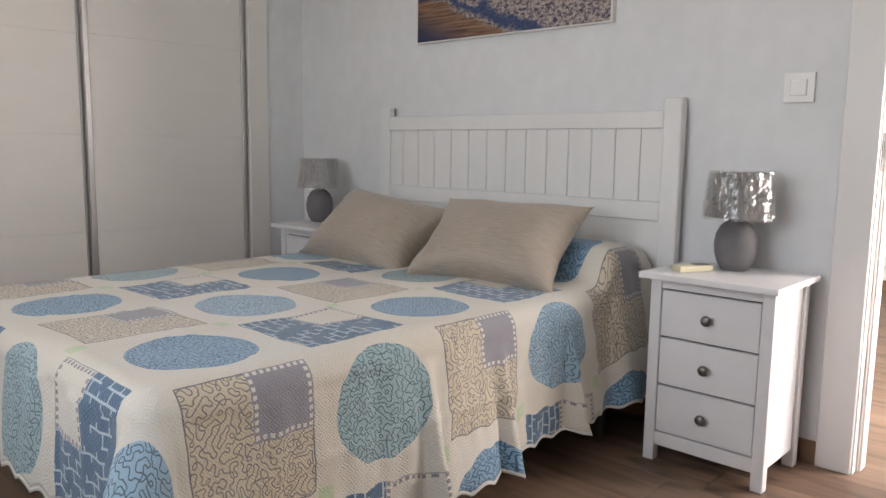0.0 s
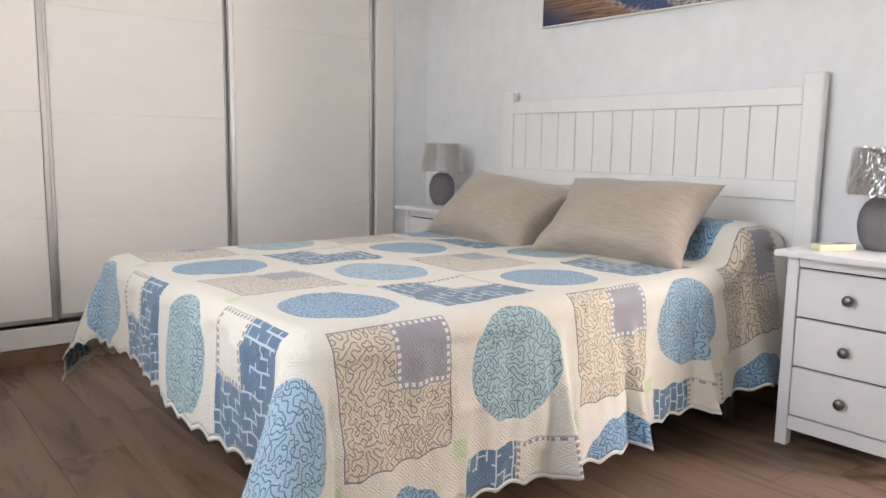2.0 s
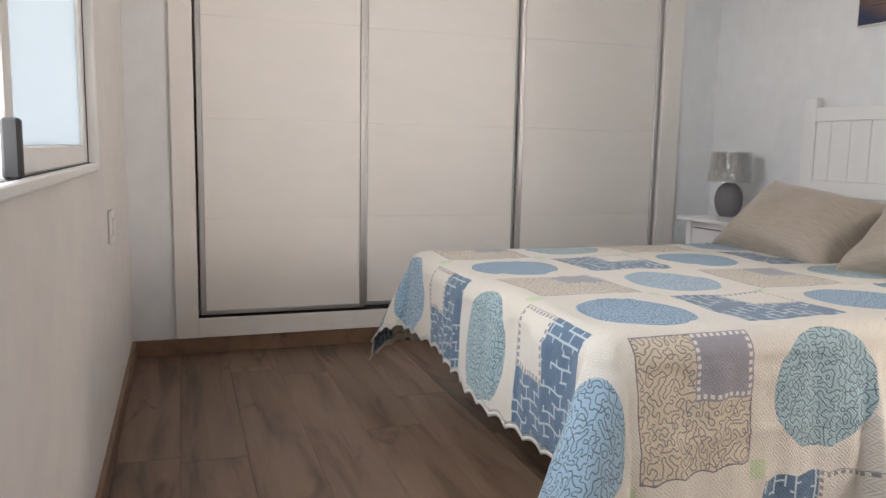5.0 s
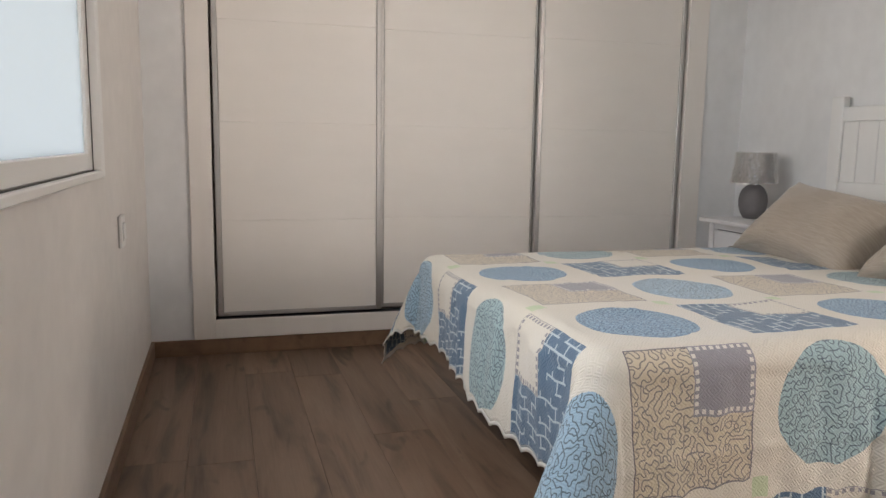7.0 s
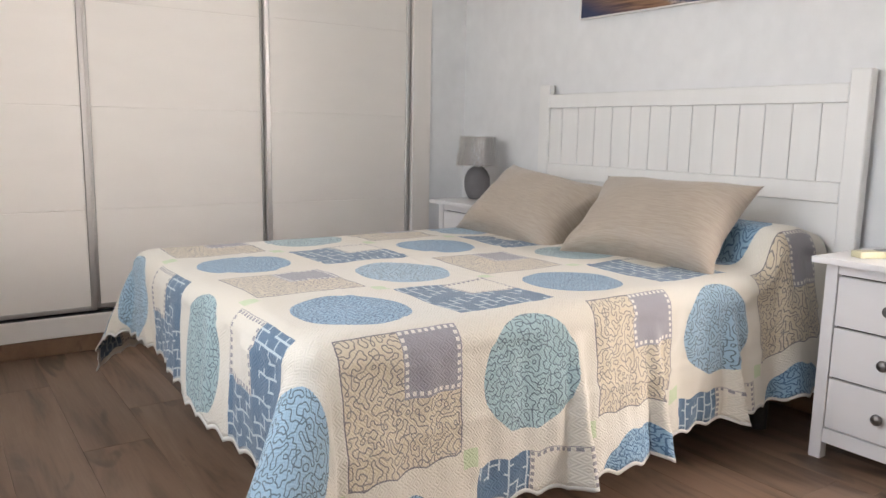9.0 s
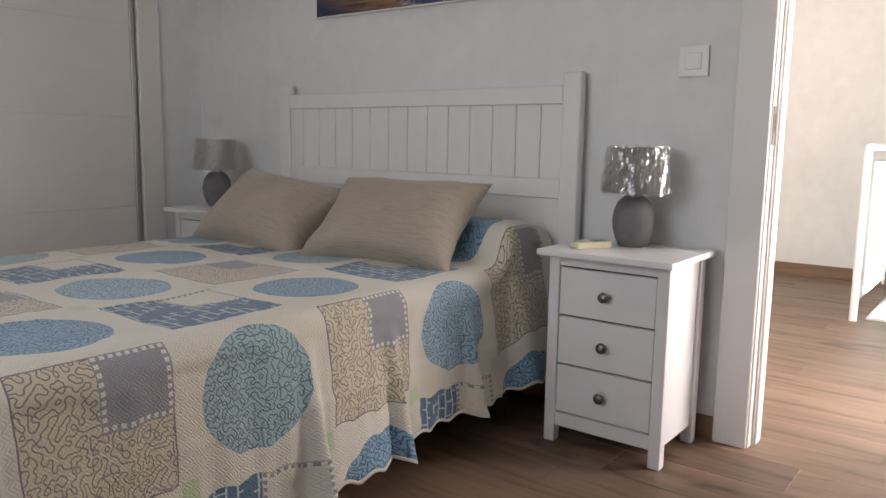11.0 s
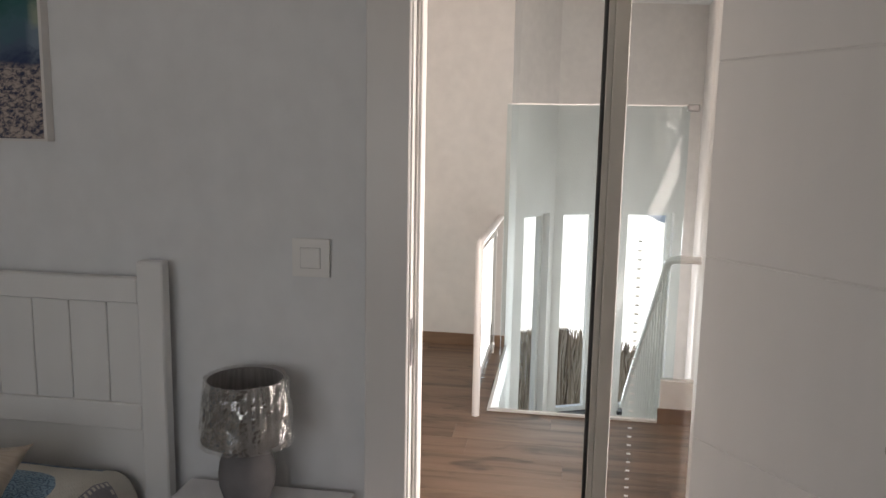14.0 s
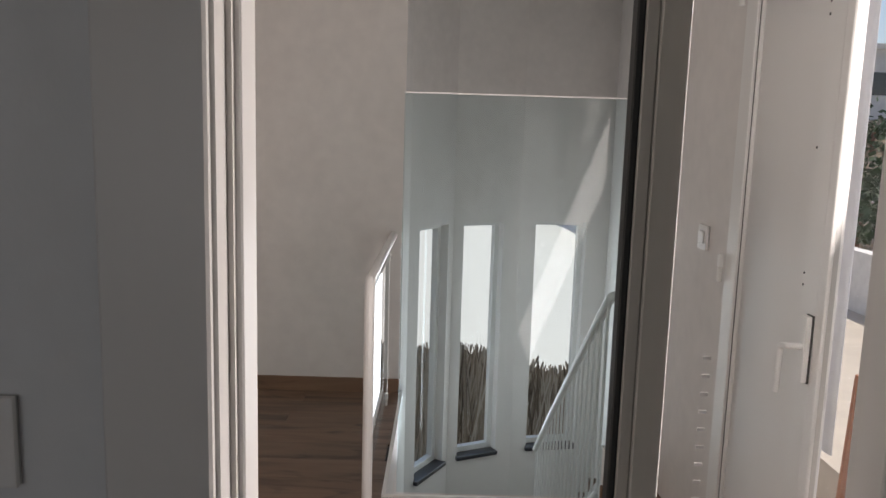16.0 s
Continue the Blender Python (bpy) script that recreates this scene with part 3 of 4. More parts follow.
bm = tube(bmesh.new(), arc([(EX - 0.020, LY0 + 0.057, 1.02), (EX - 0.052, LY0 + 0.057, 1.02), (EX - 0.052, LY0 + 0.105, 1.01), (EX - 0.052, LY0 + 0.110, 0.885)], 0.012), 0.008)
part("handle", bm, M_PLASTIC, leaf1, "white lever handle")
for z in (0.22, 1.12, 1.98):
    part("hinge", box(tube(bmesh.new(), [(EX - 0.024, OPEN_Y1 + 0.045, z - 0.045), (EX - 0.024, OPEN_Y1 + 0.045, z - 0.003)], 0.009), EX - 0.033, EX - 0.015, OPEN_Y1 + 0.036, OPEN_Y1 + 0.054, z + 0.001, z + 0.045, bevel=0.004), M_PLASTIC, bal, "white barrel hinge")
# open leaf, swung into the hall
AX, AY = EX - 0.02, 4.275
OW = AX - 0.424
leaf2 = thing("balcony_door_leaf", (AX, AY, 0), "open balcony door leaf with clear glass and profiles darkened as backlit", "door", rz=180)
bm = mbox(OW - 0.070, OW - 0.034, -0.012, 0.020, 0.02, OPEN_H - 0.06, bevel=0.002)
box(bm, OW - 0.0335, OW - 0.017, -0.012, 0.016, 0.02, OPEN_H - 0.06, bevel=0.002)
part("stile", bm, M_STILE_DARKENED, leaf2, "door stile with its backlit shade in the colour")
part("seal", mbox(OW - 0.0168, OW - 0.007, -0.012, 0.014, 0.02, OPEN_H - 0.06, bevel=0.002), M_DARK, leaf2, "black rubber seal")
part("stile", mbox(0, 0.07, -0.02, 0.025, 0.02, OPEN_H - 0.06, bevel=0.004), M_STILE_DARKENED, leaf2, "door stile with its backlit shade in the colour")
part("rail", mbox(0.07, OW - 0.070, -0.02, 0.025, 0.02, 0.09, bevel=0.004), M_STILE_DARKENED, leaf2)
part("rail", mbox(0.07, OW - 0.070, -0.02, 0.025, OPEN_H - 0.13, OPEN_H - 0.06, bevel=0.004), M_STILE_DARKENED, leaf2)
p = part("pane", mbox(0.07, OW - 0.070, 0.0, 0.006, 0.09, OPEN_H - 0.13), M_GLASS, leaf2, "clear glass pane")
p.visible_shadow = False
# small solid dashes draw a reflection that hangs in this pane
bm = bmesh.new()
for i in range(47):
    box(bm, OW - 0.128, OW - 0.118, 0.0062, 0.0082, 0.16 + i * 0.0235, 0.1640 + i * 0.0235)
part("dots", bm, M_RAIL, leaf2, "column of pale dashes drawn as a reflection in the glass", kind="stuff")


# ---- switches and sockets ----
def switch(name, m, w, h, label, rocker=True):
    s = thing(name, (0, 0, 0), label, "switch")
    s.matrix_basis = m
    # grey rim behind the plate draws its shaded edge
    part("back_plate", mbox(-w / 2 + 0.001, w / 2 - 0.001, -0.0045, -0.0005, -h / 2 + 0.001, h / 2 - 0.001), M_ALU, s)
    part("plate", mbox(-w / 2, w / 2, -0.0125, -0.0046, -h / 2, h / 2, bevel=0.003, seg=2), M_PLASTIC, s)
    if rocker:
        # thin grey plate draws the shadow outline of the rocker
        part("rocker_gap", mbox(-w * 0.275, w * 0.275, -0.0133, -0.0126, -h * 0.275, h * 0.275), M_ALU, s, "grey plate drawn as the shadow line round the rocker")
        part("rocker", mbox(-w * 0.26, w * 0.26, -0.0175, -0.0134, -h * 0.26, h * 0.26, bevel=0.002), M_PLASTIC, s)
    return s


switch("light_switch", pose(-0.245, WY1, 1.20), 0.093, 0.093, "square white light switch on the wall beside the doorway")
switch("hall_switch", pose(EX, 5.966, 1.19, 0, 0, -90), 0.085, 0.085, "square white light switch on the hall wall")
switch("wall_socket", pose(-1.93, WY0, 0.665, 0, 0, 180), 0.085, 0.10, "white socket plate on the wall under the window")

# ---- hall railing and stair balustrade ----
rail = thing("glass_railing", (-0.065, 6.25, 0), "white tubular railing with a glass panel along the stair opening", "railing")
part("post", tube(bmesh.new(), arc([(0, 0, 0), (0, 0, 0.945), (0.0, 1.40, 0.945)], 0.05), 0.021, 12), M_RAIL, rail)
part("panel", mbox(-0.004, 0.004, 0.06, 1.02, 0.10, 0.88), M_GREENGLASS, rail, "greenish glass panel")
part("panel_frame", mbox(-0.006, 0.006, 1.02, 1.035, 0.06, 0.92), M_RAIL, rail)
for y, z in ((0.045, 0.86), (0.045, 0.12), (1.0, 0.88), (1.0, 0.12)):
    bmc = mbox(-0.012, 0.012, y - 0.018, y + 0.012, z - 0.018, z + 0.018, bevel=0.003)
    part("clamp", bmc, M_PLASTIC, rail, "white glass clamp")
    part("bolt", tube(bmesh.new(), [(-0.014, y, z), (0.014, y, z)], 0.006), M_DARK, rail)

screen = thing("glass_screen", (0.05, VOID_Y + 0.03, 0.012), "tall frameless greenish glass screen beside the stair opening", "glass screen")
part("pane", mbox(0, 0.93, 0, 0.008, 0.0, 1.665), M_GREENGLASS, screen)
# white strip draws the highlight along the top edge of the glass
part("pane_edge", mbox(0, 0.93, -0.0005, 0.0085, 1.6652, 1.671), M_RAIL, screen)
part("clamp", mbox(0.915, 0.975, -0.014, 0.02, 1.640, 1.675, bevel=0.004), M_KNOB, screen, "dark steel clamp")

bals = thing("stair_balustrade", (0.94, 6.48, 0), "white painted steel stair balustrade going down the stairs", "railing")
SL = -0.80
part("handrail", tube(bmesh.new(), arc([(0.19, 0, 0.87), (0, 0, 0.87), (-0.03, 1.28, 0.87 + 1.28 * SL), (-0.03, 1.87, 0.87 + 1.87 * SL)], 0.05), 0.021, 10), M_RAIL, bals)
part("stringer", tube(bmesh.new(), [(0, 0.02, -0.02), (-0.03, 1.87, -0.02 + 1.87 * SL)], 0.016, 8), M_RAIL, bals)
for i in range(18):
    y = 0.05 + i * 0.105
    x = -0.03 * y / 2.3
    part("baluster", tube(bmesh.new(), [(x, y, -0.02 + y * SL), (x, y, 0.86 + y * SL)], 0.007, 6), M_RAIL, bals)

bm = bmesh.new()
for i in range(14):
    box(bm, 0.99, 1.56, 6.74 + i * 0.25, 6.74 + i * 0.25 + 0.27, -0.2 * (i + 1) - 0.18, -0.2 * (i + 1), bevel=0.004)
structure("stairs", bm, M_FLOOR, "stairs with wooden treads going down")
bm = bmesh.new()
for s0_, s1_ in ((6.6, 9.0),):
    v = [bm.verts.new(c) for c in ((0.955, s0_, -0.02), (0.985, s0_, -0.02), (0.985, s1_, -1.94), (0.955, s1_, -1.94), (0.955, s0_, -0.36), (0.985, s0_, -0.36), (0.985, s1_, -2.28), (0.955, s1_, -2.28))]
    for f in ((0, 1, 2, 3), (4, 7, 6, 5), (0, 3, 7, 4), (1, 5, 6, 2), (0, 4, 5, 1), (2, 6, 7, 3)):
        bm.faces.new([v[k] for k in f])
structure("stair_stringer", bm, M_TRIM, "white stair stringer")


# ---- bed ----
BX0, BX1, BY0, BY1 = -2.05, -0.70, 2.10, 4.0
bed = thing("bed", (-1.375, 4.0, 0), "double bed with a white tongue-and-groove headboard", "bed")


def bl(x0, x1, y0, y1, z0, z1, **k):
    return mbox(x0 + 1.375, x1 + 1.375, y0 - 4.0, y1 - 4.0, z0, z1, **k)


hb = part("headboard", bl(-2.075, -0.665, 4.012, 4.030, 0.30, 0.76), M_BEDW, bed, "white painted tongue-and-groove headboard")
part("post", bl(-0.672, -0.604, 3.998, 4.036, 0, 1.181, bevel=0.004), M_BEDW, hb)
part("post", bl(-2.142, -2.074, 3.998, 4.036, 0, 1.181, bevel=0.004), M_BEDW, hb)
part("top_rail", bl(-2.0735, -0.6725, 4.0, 4.034, 1.075, 1.137, bevel=0.003), M_BEDW, hb)
part("lower_rail", bl(-2.0735, -0.6725, 4.0, 4.034, 0.748, 0.816, bevel=0.003), M_BEDW, hb)
for i in range(14):
    a = -0.7605 - 0.1025 * (i - 1) if i else -0.6725
    b = max(-0.7605 - 0.1025 * i, -2.0735)
    part("board", bl(b + 0.0009, a - 0.0009, 4.008, 4.026, 0.8162, 1.0748, bevel=0.0022), M_BEDW, hb)
part("bed_base", bl(BX0 + 0.02, BX1 - 0.02, BY0 + 0.03, 3.99, 0.25, 0.32), M_DARK, bed, "dark upholstered bed base")
part("mattress", bl(BX0 + 0.03, BX1 - 0.03, BY0 + 0.04, 3.99, 0.322, 0.50, bevel=0.03, seg=3), M_CURT, bed, "white mattress")
for x in (-1.85, -0.755):
    for y in (2.55, 3.78):
        part("leg", tube(bmesh.new(), [(x + 1.375, y - 4.0, 0), (x + 1.375, y - 4.0, 0.25)], 0.030, 18), M_DARK, bed, "black bed leg")


def bedspread():
    """The cloth: (s, t) in metres across and along, laid over the bed and hanging down three sides."""
    bm, hem = bmesh.new(), bmesh.new()
    uvl = bm.loops.layers.uv.new("UVMap")
    hw = (BX1 - BX0) / 2 + 0.02
    cx = (BX0 + BX1) / 2
    drop, R = 0.42, 0.06
    step = 0.0102
    S = hw + drop
    ns = int(2 * S / step)
    T0, T1 = -0.268, BY1 - BY0 - 0.02
    nt = int((T1 - T0) / step)

    def fold(d):
        """d metres past the edge of the mattress: how far out and how far down."""
        if d <= -R:
            return d, 0.0
        a = (d + R) / R
        if a < math.pi / 2:
            return -R + R * math.sin(a), R * (1 - math.cos(a))
        k = d + R - R * math.pi / 2
        return 0.0 + 0.03 * k, R + k

    grid = {}
    for i in range(ns + 1):
        for j in range(nt + 1):
            s = -S + 2 * S * i / ns
            t = T0 + (T1 - T0) * j / nt
            ds = abs(s) - hw
            scal = 0.016 * (1 - abs(math.cos(math.pi * t / 0.082)))
            b = 1 / (1 + math.exp(-(t - 1.595) / 0.014))
            lift = 0.130 * b * (1 - 0.30 * max(0, (t - 1.75) / 0.15))
            if abs(s) > hw - 0.05:
                lift *= 1 - 0.12 * ((abs(s) - hw + 0.05) / 0.05) ** 2 if abs(s) < hw else 0.88
            if ds > 0:
                near_head = min(1.0, max(0.0, (t - 0.85) / 0.6))
                ds *= (1 + (lift + scal) / drop) * (0.80 if s < 0 else 1.0 - 0.13 * near_head)
            ox, dx = fold(ds)
            sg = 1 if s > 0 else -1
            x = sg * (hw + ox)
            fy = 1 + 0.016 * (1 - abs(math.cos(math.pi * s / 0.082))) / 0.268 + 0.10 * math.sin(s * 3.3) if t < 0 else 1.0
            oy, dy = fold(-t * fy)
            y = BY0 - oy
            both = dx > 0 and dy > 0
            wx = wy = 1.0
            d = math.hypot(max(dx, 0), max(dy, 0)) if both else max(dx, dy)
            top = 0.545 + 0.006 * math.sin(s * 5) * math.cos(t * 4)
            z = top + lift - d
            if both:
                # the corner swings out in a cone
                a, b_ = ds + R, -t * fy + R
                rad, th = math.hypot(a, b_), math.atan2(b_, a)
                tip = radians(33 if s > 0 else 24) * math.sin(2 * th)
                k = max(0.0, rad - R * math.pi / 2)
                bend = min(rad / R, math.pi / 2)
                out = R * math.sin(bend) + k * (0.03 + math.sin(tip))
                d = R * (1 - math.cos(bend)) + k * math.cos(tip)
                x = sg * (hw - R + out * math.cos(th))
                y = BY0 + R - out * math.sin(th)
                z = top + lift - d
                wx, wy = math.cos(th) ** 2, math.sin(th) ** 2
            hang = max(0.0, d - R)
            if dx > R:
                x += wx * sg * (noise.noise(Vector((t * 8, s * 2.5, 3))) * 0.016 + noise.noise(Vector((t * 22, s * 5, 9))) * 0.006 + noise.noise(Vector((t * 11 + s * 8, s * 16, 2))) * 0.006)
                ph = t * 9.5 + 0.6 * math.sin(t * 5)
                x += wx * sg * hang * (0.13 * math.sin(ph) * 0.5 + 0.04 + 0.16 * b + (0.10 if s < 0 else 0.0))
                # sharp press folds
                for tf in (0.73, 1.02, 1.36):
                    x += wx * sg * hang * 0.20 * max(0, 1 - abs(t - tf) / 0.030)
            if dy > R:
                y += wy * (noise.noise(Vector((s * 8, t * 3, 6))) * 0.016 + noise.noise(Vector((s * 20, t * 6, 1))) * 0.006)
                ph = s * 8.0 + 1.0
                y -= wy * hang * (0.16 * math.sin(ph) * 0.5 + 0.03)
            crease = sum(max(0, 1 - abs(s - c) / 0.014) for c in (-0.55, -0.12, 0.31)) + sum(max(0, 1 - abs(t - c) / 0.014) for c in (0.30, 0.73, 1.16))
            if dx > R:
                x += sg * 0.005 * max(0, 1 - abs(ds - 0.20) / 0.014)
            if dy > R:
                y -= 0.006 * crease
            elif d == 0:
                z += 0.0035 * crease
            wr = noise.noise(Vector((s * 3, t * 3, 0))) * 0.006 + noise.noise(Vector((s * 9, t * 9, 5))) * 0.0035
            z = max(z + wr * (1 if d == 0 else 0.3), 0.035)
            grid[i, j] = (cx + x + 1.375, y - 4.0, z)
    body = {k: bm.verts.new(c) for k, c in grid.items()}
    rim = {}
    for i in (0, 1, ns - 1, ns):
        for j in range(nt + 1):
            rim[i, j] = hem.verts.new(grid[i, j])
    for j in (0, 1):
        for i in range(2, ns - 1):
            rim[i, j] = hem.verts.new(grid[i, j])
    for i in range(ns):
        for j in range(nt):
            if i in (0, ns - 1) or j == 0:
                hem.faces.new((rim[i, j], rim[i + 1, j], rim[i + 1, j + 1], rim[i, j + 1]))
                continue
            f = bm.faces.new((body[i, j], body[i + 1, j], body[i + 1, j + 1], body[i, j + 1]))
            for lp, (a, b) in zip(f.loops, ((i, j), (i + 1, j), (i + 1, j + 1), (i, j + 1))):
                lp[uvl].uv = (-S + 2 * S * a / ns, T0 + (T1 - T0) * b / nt)
    for v in [v for v in bm.verts if not v.link_faces]:
        bm.verts.remove(v)
    return bm, hem


def patchwork():
    """Cream cotton with a chequer of circles and squares, in metres of cloth."""
    g = Graph("patchwork_cotton")
    uv = g.t.nodes.new("ShaderNodeTexCoord").outputs["UV"]
    warp = g.noise(uv, 9, 2, out=1)
    w2 = g.node("ShaderNodeVectorMath", {0: warp, 1: (0.5, 0.5, 0.5)}, operation="SUBTRACT")
    w3 = g.node("ShaderNodeVectorMath", {0: w2, 3: 0.010}, operation="SCALE")
    vec = g.node("ShaderNodeVectorMath", {0: uv, 1: w3}, operation="ADD")
    sep = g.t.nodes.new("ShaderNodeSeparateXYZ")
    g.put(sep.inputs[0], vec)
    s, t = sep.outputs[0], sep.outputs[1]
    M = g.math
    PS, PT, S0, T0 = 0.348, 0.355, 0.115, -0.12
    us, ut = M("DIVIDE", M("SUBTRACT", s, S0), PS), M("DIVIDE", M("SUBTRACT", t, T0), PT)
    k, j = M("ROUND", us), M("ROUND", ut)
    p, q = M("MULTIPLY", M("SUBTRACT", us, k), PS), M("MULTIPLY", M("SUBTRACT", ut, j), PT)
    par = M("PINGPONG", M("ADD", k, j), 1.0)          # 0 circle, 1 square
    odd = M("PINGPONG", j, 1.0)                        # 1 on odd rows
    lt = lambda a, b: M("LESS_THAN", a, b)
    gt = lambda a, b: M("GREATER_THAN", a, b)
    both = lambda a, b: M("MULTIPLY", a, b)
    # meandering lines
    def meander(scale, half, seed):
        """A winding stitched line of even width: the level line of a smooth field."""
        e_ = 0.0008
        n0, nx, ny = (g.noise(g.node("ShaderNodeMapping", {0: vec, 1: (seed + a_, seed * 2 + b_, 0)}), scale, 0.0) for a_, b_ in ((0, 0), (e_, 0), (0, e_)))
        gx, gy = M("SUBTRACT", nx, n0), M("SUBTRACT", ny, n0)
        grad = M("MAXIMUM", M("SQRT", M("MULTIPLY_ADD", gx, gx, M("MULTIPLY", gy, gy))), 0.004)
        return lt(M("ABSOLUTE", M("SUBTRACT", n0, 0.5)), M("MULTIPLY", grad, half / e_))
    worm = meander(64.0, 0.00150, 3.1)
    worm2 = meander(72.0, 0.00180, 8.3)
    fine = g.noise(g.node("ShaderNodeMapping", {0: uv, 3: (1, 1, 1)}), 420, 2)
    diag = g.node("ShaderNodeTexWave", {"Vector": g.node("ShaderNodeMapping", {0: uv, 2: (0, 0, 0.78)}), "Scale": 90.0}, 1)
    zig = M("PINGPONG", M("MULTIPLY", M("ADD", M("PINGPONG", s, 0.014), M("PINGPONG", t, 0.02)), 230.0), 1.0)
    cream = g.mix(both(zig, 0.65), (0.71, 0.665, 0.575), (0.56, 0.52, 0.44))
    big = g.noise(uv, 1.9, 2)
    cream = g.mix(M("MULTIPLY", g.ramp(big, [(0.4, (0, 0, 0)), (0.6, (1, 1, 1))]), 0.5), cream, (0.68, 0.67, 0.62))
    # green squares where cells meet
    cp = M("SUBTRACT", PS / 2, M("ABSOLUTE", M("SUBTRACT", M("ABSOLUTE", p), 0.0)))
    cq = M("SUBTRACT", PT / 2, M("ABSOLUTE", q))
    gm = both(both(lt(cp, 0.022), lt(cq, 0.020)), lt(M("PINGPONG", M("ADD", M("FLOOR", us), 0.0), 1.0), 0.5))
    cream = g.mix(both(gm, 0.62), cream, (0.42, 0.58, 0.30))
    # circles
    r = M("SQRT", M("ADD", both(p, p), both(q, q)))
    rim = M("MULTIPLY_ADD", M("SUBTRACT", fine, 0.5), 0.006, 0.141)
    incirc = both(lt(r, rim), lt(par, 0.5))
    blue = g.mix(worm2, (0.225, 0.375, 0.51), (0.065, 0.145, 0.25))
    kk = g.math("PINGPONG", M("MULTIPLY", M("ADD", k, j), 0.5), 1.0)
    palebase = g.mix(kk, (0.32, 0.455, 0.48), (0.31, 0.46, 0.58))
    pale = g.mix(worm, palebase, (0.115, 0.165, 0.20))
    circ = g.mix(odd, pale, blue)
    # squares
    H = 0.150
    ap, aq = M("ABSOLUTE", p), M("ABSOLUTE", q)
    mx = M("MAXIMUM", ap, aq)
    insq = both(lt(mx, H), gt(par, 0.5))
    line = both(gt(mx, H - 0.0035), insq)
    sub = both(lt(p, 0.0), gt(q, 0.0))
    e = M("MINIMUM", M("MINIMUM", M("ADD", p, H), M("MULTIPLY", p, -1.0)), M("MINIMUM", q, M("SUBTRACT", H, q)))
    band = lt(e, 0.016)
    dash = both(both(lt(M("FRACT", M("DIVIDE", M("ADD", p, 1.5), 0.0167)), 0.55), lt(M("FRACT", M("DIVIDE", M("ADD", q, 1.5), 0.0167)), 0.55)), both(band, gt(e, 0.003)))
    br = g.t.nodes.new("ShaderNodeTexBrick")
    br.offset, br.squash = 0.5, 1.0
    for nm, v in (("Vector", g.node("ShaderNodeMapping", {0: uv, 1: (0.01, 0.012, 0)})), ("Color1", (0.065, 0.125, 0.20)), ("Color2", (0.085, 0.16, 0.25)), ("Mortar", (0.55, 0.63, 0.66)), ("Scale", 1.0), ("Mortar Size", 0.0026), ("Brick Width", 0.046), ("Row Height", 0.027)):
        g.put(br.inputs[nm], v)
    gap = g.t.nodes.new("ShaderNodeTexBrick")
    gap.offset, gap.squash = 0.5, 1.0
    for nm, v in (("Vector", g.node("ShaderNodeMapping", {0: uv, 1: (0.024, 0.0255, 0)})), ("Color1", (0, 0, 0)), ("Color2", (1, 1, 1)), ("Mortar", (1, 1, 1)), ("Scale", 1.0), ("Mortar Size", 0.0), ("Brick Width", 0.028), ("Row Height", 0.027)):
        g.put(gap.inputs[nm], v)
    hole = gt(g.ramp(gap.outputs[0], [(0.62, (0, 0, 0)), (0.66, (1, 1, 1))]), 0.5)
    step = g.mix(hole, br.outputs[0], (0.075, 0.145, 0.225))
    brick = g.mix(M("MULTIPLY", fine, 0.4), step, (0.14, 0.22, 0.32))
    creamsq = g.mix(dash, cream, (0.27, 0.26, 0.28))
    creamsq = g.mix(lt(e, 0.0022), creamsq, (0.30, 0.29, 0.30))
    s_even = g.mix(sub, brick, creamsq)
    beige = g.mix(worm, g.mix(M("MULTIPLY", fine, 0.6), (0.58, 0.50, 0.37), (0.66, 0.60, 0.48)), (0.235, 0.215, 0.21))
    beige = g.mix(line, beige, (0.19, 0.18, 0.19))
    grey = g.mix(M("MULTIPLY", diag, 0.5), (0.25, 0.245, 0.28), (0.40, 0.385, 0.40))
    grey = g.mix(dash, grey, (0.70, 0.67, 0.62))
    s_odd = g.mix(sub, beige, grey)
    sq = g.mix(odd, s_even, s_odd)
    col = g.mix(incirc, cream, circ)
    col = g.mix(insq, col, sq)
    col = g.mix(both(fine, 0.18), col, (0.9, 0.88, 0.85), "MULTIPLY")
    soft = g.noise(uv, 26, 3)
    h1 = g.bump(zig, 0.55, 0.0022)
    h2 = g.bump(soft, 0.45, 0.006, h1)
    h3 = g.bump(M("ADD", M("MULTIPLY", worm, 0.6), fine), 0.30, 0.0012, h2)
    return g.done(col, 0.82, normal=h3, **{"Sheen Weight": 0.25})


M_SPREAD = patchwork()
M_HEM = paint("white_piping", (0.64, 0.63, 0.59), 0.85, 0.0006, 200)
spread = thing("bedspread", (-1.375, 4.0, 0), "cream and blue patchwork bedspread with circles and squares on the bed", "bedspread")
bm_cloth, bm_hem = bedspread()
for nm, b_, mt, th in (("cloth", bm_cloth, M_SPREAD, 0.004), ("hem", bm_hem, M_HEM, 0.005)):
    ob = part(nm, b_, mt, spread, "white scalloped piped hem" if nm == "hem" else "", smooth=True)
    sol = ob.modifiers.new("thickness", "SOLIDIFY")
    sol.thickness, sol.offset = th, 0



